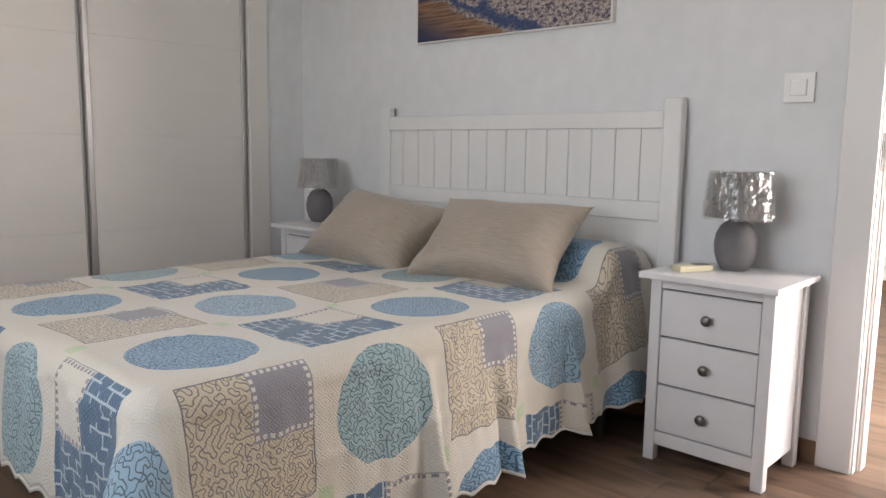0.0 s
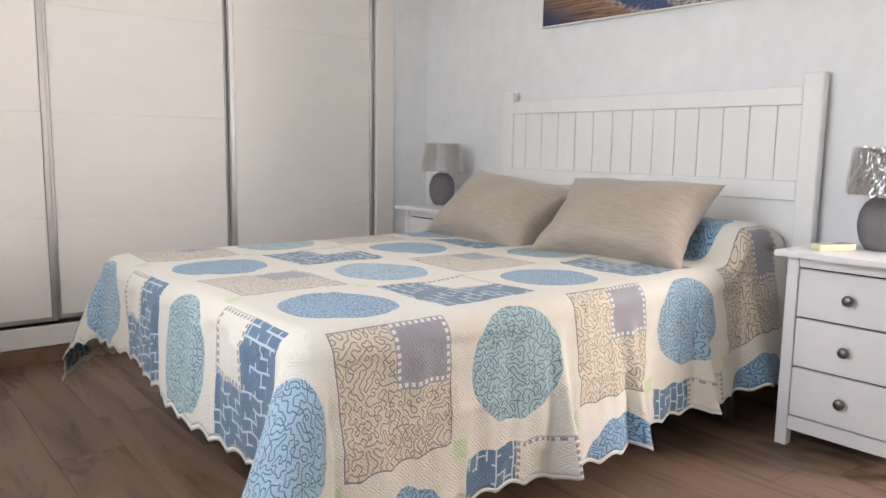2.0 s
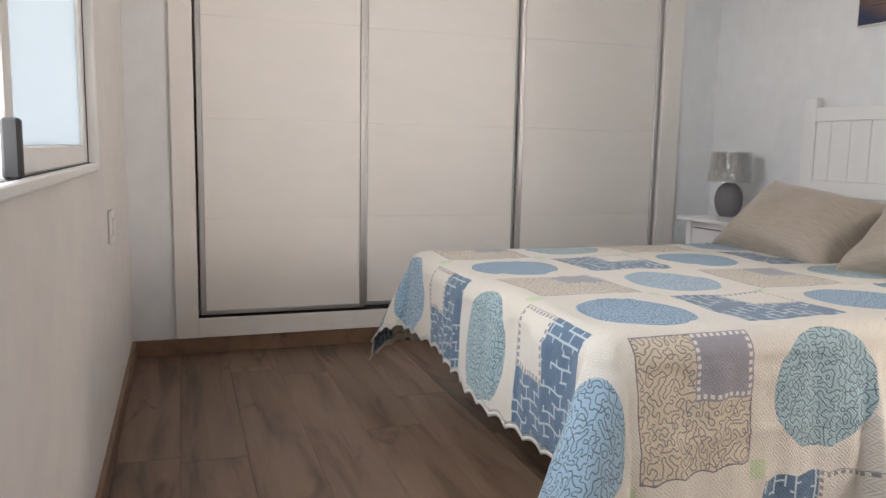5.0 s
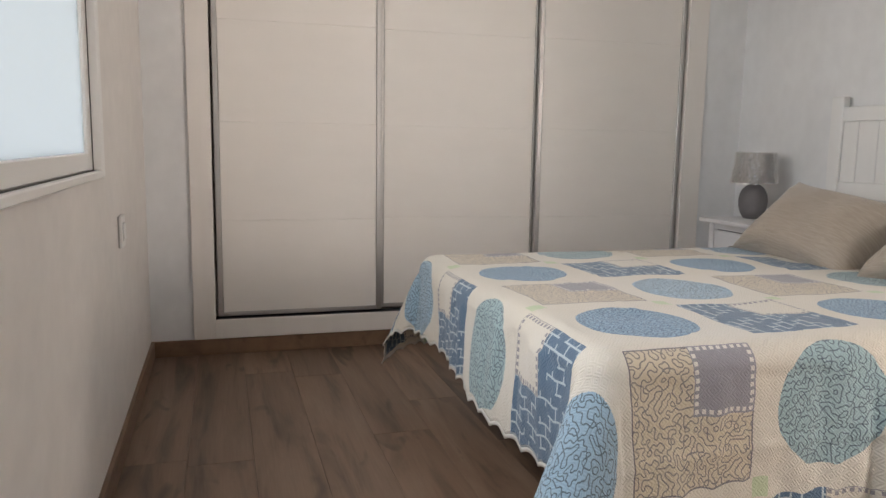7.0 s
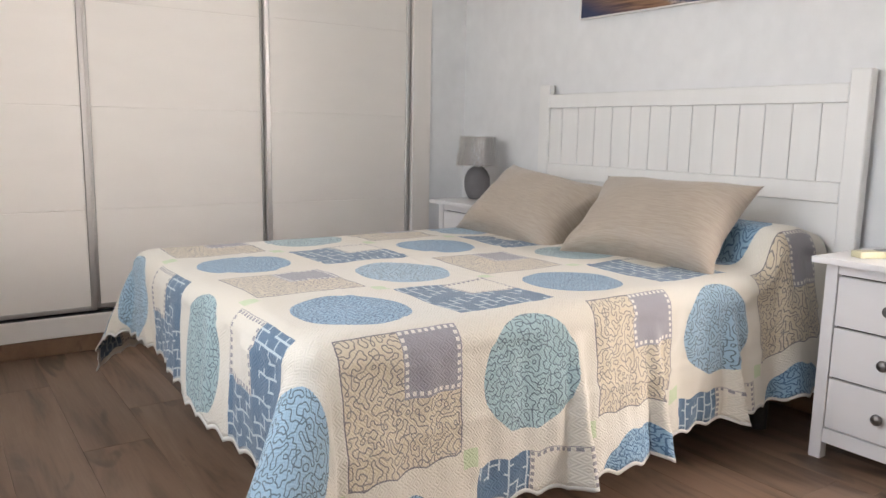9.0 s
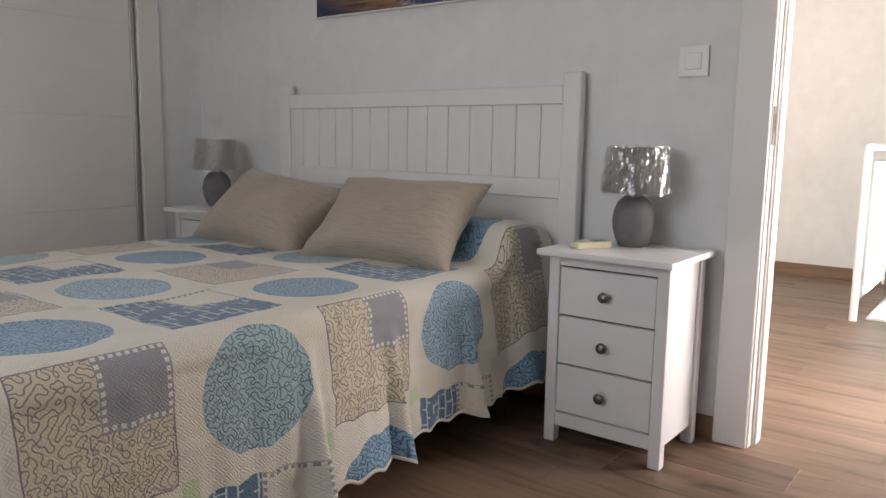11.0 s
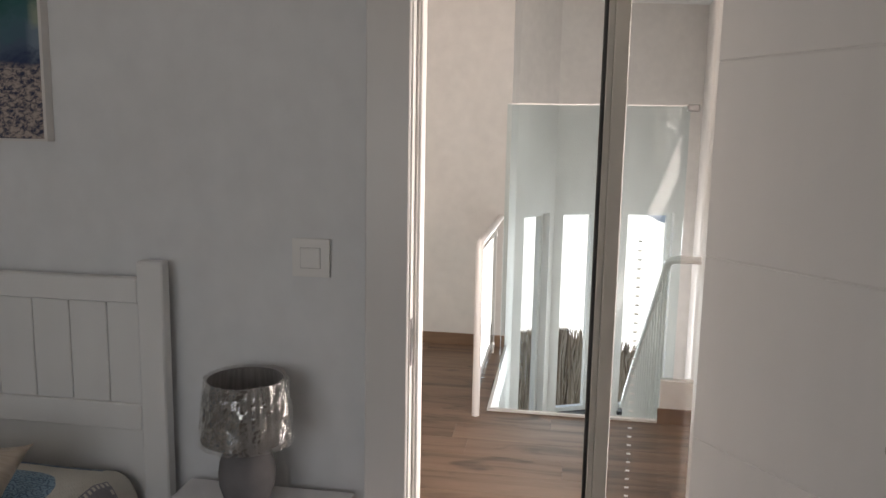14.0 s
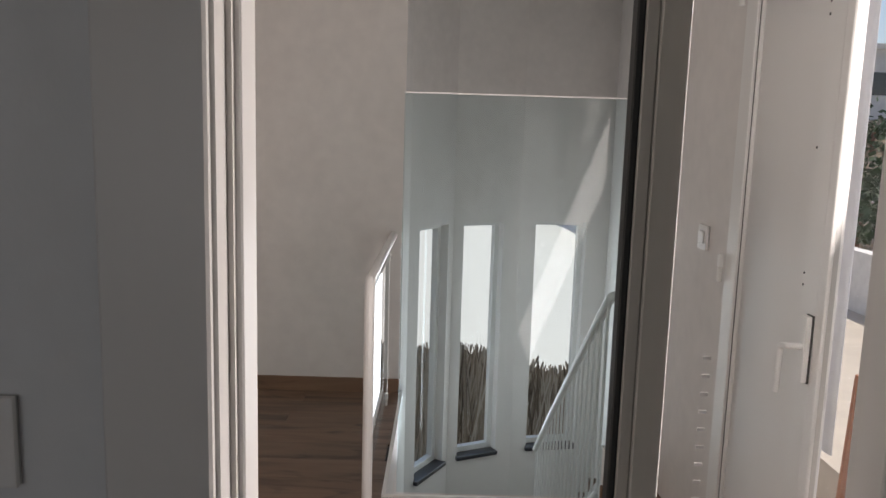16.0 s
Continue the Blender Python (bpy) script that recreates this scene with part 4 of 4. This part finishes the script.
def pillow(name, at, w, h, thick, rx, rz, seed, label, roll=0.0):
    e = thing(name, at, label, "cushion", "cushions on the bed", 0)
    e.matrix_basis = pose(*at, rx, roll, rz)
    nu, nv = 56, 40
    pm = bmesh.new()
    uv = pm.loops.layers.uv.new("UVMap")
    grid = {}
    for side in (1, -1):
        for i in range(nu + 1):
            for j in range(nv + 1):
                u, v = 2 * i / nu - 1, 2 * j / nv - 1
                edge = i in (0, nu) or j in (0, nv)
                if edge and side == -1:
                    grid[side, i, j] = grid[1, i, j]
                    continue
                x = u * w / 2 * (1 - 0.15 * (1 - v * v) ** 1 * abs(u) ** 3)
                z = v * h / 2 * (1 - 0.22 * (1 - u * u) * abs(v) ** 3)
                t = thick / 2 * ((1 - u ** 4) * (1 - v ** 4)) ** 0.55 * (0.75 + 0.25 * (1 - u * u) * (1 - v * v))
                wr = noise.noise(Vector((u * 2.2 + seed, v * 2.0, side * 3.0))) * 0.010
                near = min(1.0, (1 - abs(u)) * 5)
                wr += noise.noise(Vector((u * 9 + seed, v * 3.5 + abs(u) * 2, side * 5.0))) * 0.016 * (1 - near) * (1 - v ** 6)
                y = -side * (t + wr * (0 if edge else 1))
                grid[side, i, j] = pm.verts.new((x, y, z))
    for side in (1, -1):
        for i in range(nu):
            for j in range(nv):
                q = [grid[side, i, j], grid[side, i + 1, j], grid[side, i + 1, j + 1], grid[side, i, j + 1]]
                try:
                    f = pm.faces.new(q if side == 1 else q[::-1])
                except ValueError:
                    continue
                cc = ((i, j), (i + 1, j), (i + 1, j + 1), (i, j + 1))
                for lp, (a, b) in zip(f.loops, cc if side == 1 else cc[::-1]):
                    lp[uv].uv = (a / nu * w, b / nv * h)
    part("cover", pm, M_PILLOW, e, smooth=True)
    return e


pillow("cushion", (-1.065, 3.575, 0.668), 0.60, 0.40, 0.20, -47, 8, 1.0, "taupe satin cushion overlapping another one on the bed")
pillow("cushion", (-1.69, 3.565, 0.650), 0.60, 0.40, 0.22, -47, 0, 4.7, "taupe satin cushion partly behind another one on the bed", 6.5)


# ---- nightstands ----
NZ = 0.62


def nightstand(at, label):
    e = thing("nightstand", at, label, "nightstand", "nightstands beside the bed")
    w, d = 0.385, 0.30            # body; the front is at y = -d / 2
    x0, x1, y0, y1 = -w / 2, w / 2, -d / 2, d / 2
    part("top", mbox(x0 - 0.022, x1 + 0.022, y0 - 0.045, y1 + 0.02, NZ - 0.019, NZ, bevel=0.004, seg=2), M_NS, e)
    for a in (x0, x1 - 0.036):
        part("leg", mbox(a, a + 0.036, y0, y0 + 0.036, 0, NZ - 0.0195, bevel=0.002), M_NS, e)
        part("leg", mbox(a, a + 0.036, y1 - 0.036, y1, 0, NZ - 0.0195, bevel=0.002), M_NS, e)
    for a in (x0 + 0.010, x1 - 0.020):
        part("side_panel", mbox(a, a + 0.010, y0 + 0.036, y1 - 0.036, 0.058, NZ - 0.0195), M_NS, e)
    part("back_panel", mbox(x0 + 0.036, x1 - 0.036, y1 - 0.012, y1 - 0.004, 0.06, NZ - 0.0195), M_NS, e)
    part("top_rail", mbox(x0 + 0.036, x1 - 0.036, y0 + 0.004, y0 + 0.03, 0.569, NZ - 0.0195, bevel=0.001), M_NS, e)
    part("bottom_rail", mbox(x0 + 0.036, x1 - 0.036, y0 + 0.004, y0 + 0.03, 0.054, 0.098, bevel=0.001), M_NS, e)
    # black sheet behind the fronts puts shade into the drawer gaps
    part("interior", mbox(x0 + 0.038, x1 - 0.038, y0 + 0.022, y0 + 0.03, 0.0985, 0.5685), M_DARK, e)
    zs = [0.1005, 0.2575, 0.4135, 0.5665]
    for a, b in zip(zs, zs[1:]):
        dr = part("drawer", mbox(x0 + 0.0385, x1 - 0.0385, y0 + 0.004, y0 + 0.020, a + 0.0032, b - 0.0032, bevel=0.0012), M_NS, e)
        k = lathe(bmesh.new(), [(0.0001, 0), (0.007, 0), (0.006, 0.008), (0.013, 0.013), (0.0165, 0.019), (0.0155, 0.025), (0.010, 0.029), (0.0001, 0.030)], 20)
        bmesh.ops.transform(k, matrix=Matrix.Translation((0, y0 + 0.004, (a + b) / 2)) @ Matrix.Rotation(radians(90), 4, "X"), verts=k.verts)
        part("knob", k, M_KNOB, dr, "dark pewter knob", smooth=True)
    return e


night = nightstand((-0.345, 3.86, 0), "white three-drawer nightstand with dark knobs beside the doorway")
tagged(copy_thing(night, pose(-2.32, 3.83, 0)), "white three-drawer nightstand with dark knobs between bed and wardrobe")


# ---- bedside lamps ----
def lamp_thing(at, label, rz):
    e = thing("table_lamp", at, label, "table lamp", "bedside lamps", rz)
    prof = [(0.001, 0), (0.036, 0), (0.042, 0.003), (0.055, 0.025), (0.064, 0.055), (0.0665, 0.085), (0.062, 0.115), (0.050, 0.142), (0.033, 0.158), (0.022, 0.165), (0.020, 0.175), (0.001, 0.175)]
    part("base", lathe(bmesh.new(), prof, 48), M_CERAM, e, "matt grey ceramic base", smooth=True)
    part("stem", tube(bmesh.new(), [(0, 0, 0.174), (0, 0, 0.24)], 0.008), M_PLASTIC, e)
    sh = bmesh.new()
    uvl = sh.loops.layers.uv.new("UVMap")
    lathe(sh, [(0.104, 0.172), (0.087, 0.312), (0.085, 0.312), (0.102, 0.172), (0.104, 0.172)], 64)
    for f in sh.faces:
        for lp in f.loops:
            c = lp.vert.co
            lp[uvl].uv = (math.atan2(c.y, c.x) * 0.1, c.z)
    part("shade", sh, M_SHADE, e, "grey fabric drum shade", smooth=True)
    ce = bmesh.new()
    n, m = 72, 16
    rings = []
    for j in range(m + 1):
        z = 0.165 + 0.152 * j / m
        ring = []
        for i in range(n):
            a = 2 * math.pi * i / n
            t = j / m
            r = 0.107 - 0.016 * t + 0.009 * abs(noise.noise(Vector((math.cos(a) * 3, math.sin(a) * 3, z * 14)))) + 0.014 * max(0, noise.noise(Vector((math.cos(a) * 1.3, math.sin(a) * 1.3, 4.0)))) 
            r += 0.0022 * noise.noise(Vector((i * 0.9, j * 0.55, 7.0)))
            ring.append(ce.verts.new((r * math.cos(a), r * math.sin(a), z)))
        rings.append(ring)
    for a, b in zip(rings, rings[1:]):
        for i in range(n):
            ce.faces.new((a[i], a[(i + 1) % n], b[(i + 1) % n], b[i]))
    c = part("wrapping", ce, M_CELLO, e, "crinkled clear cellophane wrapping")
    return e


lampr = lamp_thing((-0.362, 3.925, NZ), "grey table lamp with cellophane-wrapped shade on nightstand beside the doorway", 0)
tagged(copy_thing(lampr, pose(-2.435, 3.86, NZ, 0, 0, 200)), "grey table lamp with cellophane-wrapped shade on nightstand beside the wardrobe")

rem = thing("remote_control", (-0.445, 3.80, NZ), "small cream plastic remote control lying on the nightstand", "remote control", rz=62)
part("case", mbox(-0.062, 0.062, -0.023, 0.023, 0, 0.020, bevel=0.006, seg=2), M_REMOTE, rem)
part("display", mbox(0.005, 0.055, -0.017, 0.017, 0.0202, 0.0214), M_KNOB, rem, "dark display")


# ---- picture ----
def seascape():
    g = Graph("seascape_print")
    c = g.t.nodes.new("ShaderNodeTexCoord")
    s = g.node("ShaderNodeSeparateXYZ", {0: c.outputs["UV"]})
    sx = g.t.nodes[-1].outputs[0]
    sz = g.t.nodes[-1].outputs[1]
    uv = c.outputs["UV"]
    pebb = g.node("ShaderNodeTexVoronoi", {"Vector": uv, "Scale": 55.0}, 1)
    pn = g.noise(uv, 58, 4, 0.75, 0.6)
    stones = g.mix(g.ramp(pn, [(0.42, (0, 0, 0)), (0.56, (1, 1, 1))]), (0.022, 0.032, 0.075), (0.46, 0.38, 0.34))
    sand = g.ramp(g.noise(g.node("ShaderNodeMapping", {0: uv, 2: (0, 0, -0.25), 3: (2, 26, 1)}), 3, 4), [(0.35, (0.09, 0.04, 0.025)), (0.65, (0.33, 0.19, 0.11))])
    sand = g.mix(g.ramp(g.math("MULTIPLY_ADD", sx, 0.6, sz), [(0.08, (1, 1, 1)), (0.24, (0, 0, 0))]), sand, (0.025, 0.035, 0.085))
    edge = g.math("ADD", g.math("MULTIPLY_ADD", sx, 0.55, sz), g.math("MULTIPLY", g.noise(uv, 7, 4), 0.25))
    beach = g.mix(g.ramp(edge, [(0.40, (0, 0, 0)), (0.44, (1, 1, 1))]), sand, stones)
    pool = g.ramp(g.math("ABSOLUTE", g.math("SUBTRACT", edge, 0.49)), [(0.02, (1, 1, 1)), (0.05, (0, 0, 0))])
    beach = g.mix(g.math("MULTIPLY", pool, 0.9), beach, (0.012, 0.045, 0.14))
    # breaking waves
    hump = g.math("SINE", g.math("MULTIPLY_ADD", sx, 19.0, -1.44))
    wv = g.math("ADD", sz, g.math("MULTIPLY", hump, 0.03))
    foam = g.math("ADD", wv, g.math("MULTIPLY", g.noise(uv, 18, 5, 0.75, 0.5), 0.16))
    sea = g.ramp(foam, [(0.33, (0.010, 0.025, 0.085)), (0.39, (0.06, 0.10, 0.17)), (0.47, (0.05, 0.13, 0.17)), (0.57, (0.01, 0.10, 0.09)), (0.64, (0.02, 0.09, 0.085)), (0.72, (0.003, 0.010, 0.045)), (0.98, (0.003, 0.008, 0.04))])
    twin = g.math("SINE", g.math("MULTIPLY_ADD", sx, 38.0, -17.05))
    mist = g.math("MULTIPLY", g.ramp(twin, [(0.35, (0, 0, 0)), (0.9, (1, 1, 1))]), g.ramp(g.math("ABSOLUTE", g.math("SUBTRACT", foam, 0.41)), [(0.03, (1, 1, 1)), (0.09, (0, 0, 0))]))
    sea = g.mix(g.math("MULTIPLY", mist, 0.55), sea, (0.26, 0.34, 0.42))
    spray = g.math("MULTIPLY", g.ramp(twin, [(0.6, (0, 0, 0)), (1.0, (1, 1, 1))]), g.ramp(g.math("ABSOLUTE", g.math("SUBTRACT", foam, 0.49)), [(0.015, (1, 1, 1)), (0.07, (0, 0, 0))]))
    sea = g.mix(g.math("MULTIPLY", spray, 0.6), sea, (0.42, 0.46, 0.32))
    crest = g.math("MULTIPLY", g.ramp(hump, [(0.72, (0, 0, 0)), (0.95, (1, 1, 1))]), g.ramp(g.math("ABSOLUTE", g.math("SUBTRACT", foam, 0.48)), [(0.03, (1, 1, 1)), (0.075, (0, 0, 0))]))
    sea = g.mix(crest, sea, (0.90, 0.78, 0.62))
    roll = g.math("ADD", g.math("MULTIPLY_ADD", sx, 0.35, sz), g.math("MULTIPLY", g.noise(uv, 8, 3), 0.10))
    left = g.math("MULTIPLY", g.ramp(sx, [(0.26, (1, 1, 1)), (0.34, (0, 0, 0))]), g.ramp(g.math("ABSOLUTE", g.math("SUBTRACT", roll, 0.50)), [(0.05, (1, 1, 1)), (0.10, (0, 0, 0))]))
    sea = g.mix(left, sea, (0.008, 0.022, 0.075))
    band = g.math("ADD", sz, g.math("MULTIPLY", g.noise(uv, 9, 3), 0.05))
    col = g.mix(g.ramp(band, [(0.275, (0, 0, 0)), (0.295, (1, 1, 1))]), beach, sea)
    return g.done(col, 0.5, normal=g.bump(g.noise(uv, 300, 2), 0.2, 0.0005))


M_SEA = seascape()
pic = thing("picture", (-1.423, WY1, 1.465), "large print of a sea shore with waves above the headboard", "picture")
PW, PH, PD = 1.02, 0.70, 0.028
part("frame", box(box(box(mbox(-PW / 2, -PW / 2 + 0.008, -PD, -0.0005, 0, PH), PW / 2 - 0.008, PW / 2, -PD, -0.0005, 0, PH), -PW / 2 + 0.008, PW / 2 - 0.008, -PD, -0.0005, 0, 0.005), -PW / 2 + 0.008, PW / 2 - 0.008, -PD, -0.0005, PH - 0.008, PH), M_TRIM, pic, "thin pale frame")
bm = mbox(-PW / 2 + 0.0085, PW / 2 - 0.0085, -PD + 0.003, -0.002, 0.0055, PH - 0.0085)
u = bm.loops.layers.uv.new("UVMap")
for f in bm.faces:
    for lp in f.loops:
        lp[u].uv = (lp.vert.co.x / PW + 0.5, lp.vert.co.z / PH)
part("print", bm, M_SEA, pic)

# ---- outdoors ----
structure("ground", mbox(-300, 300, -300, 300, -3.2, -3.0), M_HILL, "dry ground falling away round the house")
structure("terrace", mbox(EX + 0.2, 4.2, 2.0, 6.5, -0.25, -0.03), M_TERR, "pale tiled terrace")
box(bm := bmesh.new(), 2.15, 4.2, 6.5, 12.0, -0.25, -0.03)
structure("terrace_north", bm, M_TERR, "pale tiled terrace")
bm = mbox(4.2, 4.35, 2.0, 12.15, -0.25, 0.55)
box(bm, 2.15, 4.2, 12.0, 12.15, -0.25, 0.55)
structure("wall_parapet", bm, M_STUCCO, "white stucco parapet of the terrace")
# a white sheet hanging beside the balcony door
sheet = thing("hanging_sheet", (1.50, 5.68, 0.52), "white cotton sheet hanging beside the open balcony door", "curtain")
bm = bmesh.new()
cols = []
for i in range(25):
    a = i / 24
    cols.append([bm.verts.new((-0.10 * a - 0.006 * math.sin(a * 19), 0.40 * a, z + 0.07 * a * (1 - z / 1.75))) for z in (0, 0.5, 1.0, 1.75)])
for p, q in zip(cols, cols[1:]):
    for k in range(3):
        bm.faces.new((p[k], q[k], q[k + 1], p[k + 1]))
part("bracket", mbox(-0.216, 0.01, 0.13, 0.15, 1.72, 1.745, bevel=0.003), M_ALU, sheet, "grey metal bracket on the wall")
ob = part("cloth", bm, M_CURT, sheet, smooth=True)
m_ = ob.modifiers.new("thickness", "SOLIDIFY")
m_.thickness = 0.004
# boards and pots stacked on the terrace
stack = thing("board_stack", (2.03, 6.34, -0.03), "red-brown weathered boards leaning together on the terrace", "boards")
for i, (dx, h, lean, w) in enumerate(((0, 0.62, 6, 0.05), (0.07, 0.57, 3, 0.045), (0.13, 0.64, -3, 0.05), (0.21, 0.56, -6, 0.045), (0.28, 0.60, 2, 0.05))):
    b = part("board", mbox(-w / 2, w / 2, -0.012, 0.012, 0, h, bevel=0.003), M_BOARD if i % 2 else M_TERRA, stack)
    b.location = (dx - 0.1, 0.0, 0.002)
    b.rotation_euler = (0, radians(lean * 0.4), 0)
# distant white house and a bushy slope seen past the parapet
bm = bmesh.new()
n = 40
grid = [[bm.verts.new((8 + 40 * i / n, 16 + 50 * j / n, -3.0 + 7.4 * min(1, max(0, (8 + 40 * i / n + 16 + 50 * j / n - 34) / 34)) + 0.8 * noise.noise(Vector((i * 0.4, j * 0.4, 0))))) for j in range(n + 1)] for i in range(n + 1)]
for i in range(n):
    for j in range(n):
        bm.faces.new((grid[i][j], grid[i + 1][j], grid[i + 1][j + 1], grid[i][j + 1]))
structure("backdrop_hill", bm, M_HILL, "dry slope in the distance", smooth=True)
house = thing("house", (24.5, 44.0, 3.2), "distant white flat-roofed house on the slope", "house")
part("wall", mbox(-7, 7, -3, 3, -1.5, 3.2), M_STUCCO, house)
part("roof", mbox(-7.2, 7.2, -3.2, 3.2, 3.2, 3.45), M_STUCCO, house)
for i in range(5):
    w_ = part("window", mbox(-5.9 + i * 2.5, -4.9 + i * 2.5, -3.03, -2.98, 1.0, 2.1), M_GLASSDARK, house)
rng = random.Random(11)


def bush(x, y, z, r):
    e = thing("bush", (x, y, z), "dark green leafy bush on the slope", "bush", "bushes on the slope")
    b = bmesh.new()
    for _ in range(420):
        d = Vector((rng.gauss(0, 1), rng.gauss(0, 1), abs(rng.gauss(0, 0.8)))).normalized() * r * rng.uniform(0.45, 1.0) * (1 + 0.3 * math.sin(_))
        a = Vector((rng.uniform(-1, 1), rng.uniform(-1, 1), rng.uniform(-1, 1))) * r * 0.13
        c = Vector((rng.uniform(-1, 1), rng.uniform(-1, 1), rng.uniform(-1, 1))) * r * 0.13
        b.faces.new([b.verts.new(d), b.verts.new(d + a), b.verts.new(d + a + c), b.verts.new(d + c)])
    part("leaves", b, M_LEAF, e, kind="stuff")
    part("trunk", tube(bmesh.new(), [(0, 0, -0.5), (0, 0, r * 0.4)], r * 0.06, 6), M_BOARD, e)


bush(14.0, 28.0, -0.6, 1.6)
bush(16.2, 30.5, 0.2, 1.5)
bush(18.6, 36.0, 1.6, 1.7)
bush(12.6, 25.6, -1.2, 1.5)
# brushwood fence seen through the stair windows
fence = tagged(new("brushwood_fence"), "brown brushwood reed fence standing in the garden", "fence")
fence.location = (0, 13.0, -3.0)
g_f = Graph("dry_brushwood")
rp = g_f.node("ShaderNodeNewGeometry", {}, 8)
M_REED = g_f.done(g_f.ramp(rp, [(0.0, (0.12, 0.09, 0.065)), (0.5, (0.36, 0.29, 0.22)), (1.0, (0.62, 0.55, 0.46))]), 0.9)
bm = bmesh.new()
rng = random.Random(5)
for i in range(3600):
    x = rng.uniform(-2.5, 5.0)
    h = 1.75 + 0.10 * math.sin(x * 3.1) + rng.uniform(-0.10, 0.06) - 0.10 * x
    y = rng.uniform(-0.05, 0.05)
    lx, w = rng.gauss(0, 0.22), rng.uniform(0.006, 0.013)
    v = [bm.verts.new((x - w, y, 0)), bm.verts.new((x + w, y, 0)), bm.verts.new((x, y + w, 0)), bm.verts.new((x + lx - w * 0.8, y, h)), bm.verts.new((x + lx + w * 0.8, y, h * rng.uniform(0.97, 1.0)))]
    for f in ((0, 1, 4, 3), (1, 2, 4), (2, 0, 3)):
        bm.faces.new([v[k] for k in f])
part("reeds", bm, M_REED, fence, kind="stuff")
# added bright ground that fills the stair windows with white
structure("pavement", mbox(-14, 16, 13.4, 60, -3.02, -2.96), M_FILL_GROUND, "pale ground added to whiten the view through the stair windows")

# ---- floor planks ----
PLW, PLL = 0.193, 1.285
rng = random.Random(3)
mesh_cache = {}


def plank(x0, x1, y0, y1):
    w, h = round(x1 - x0, 4), round(y1 - y0, 4)
    if w < 0.02 or h < 0.01:
        return
    key = (w, h)
    if key not in mesh_cache:
        b = bmesh.new()
        box(b, 0.0003, w - 0.0003, 0.0003, h - 0.0003, -0.009, 0)
        top = [e for e in b.edges if all(abs(v.co.z) < 1e-6 for v in e.verts)]
        bmesh.ops.bevel(b, geom=top, offset=0.0009, segments=1, affect="EDGES")
        me = bpy.data.meshes.new("plank")
        bmesh.ops.recalc_face_normals(b, faces=b.faces)
        b.to_mesh(me)
        b.free()
        me.materials.append(M_FLOOR)
        mesh_cache[key] = me
    ob = new("plank", mesh_cache[key])
    ob.parent = floor
    ob.location = (x0, y0, 0)


y = WY0
while y < HALL_Y1:
    y1 = min(y + PLW, HALL_Y1)
    lo, hi = (WX, EX) if y < WY1 - 0.02 else (HALL_X0, EX)
    spans = [(lo, hi, y, y1)]
    if y1 > VOID_Y:
        spans = [(lo, VOID_X, y, y1)]
        if y < VOID_Y:
            spans.append((VOID_X, hi, y, VOID_Y))
    shift = rng.choice((0.0, 0.33, 0.66)) * PLL + rng.uniform(0, 0.2)
    for a, b, c, d in spans:
        x = lo - shift
        while x < b:
            if x + PLL > a:
                plank(max(x, a), min(x + PLL, b), c, d)
            x += PLL
    y = y1
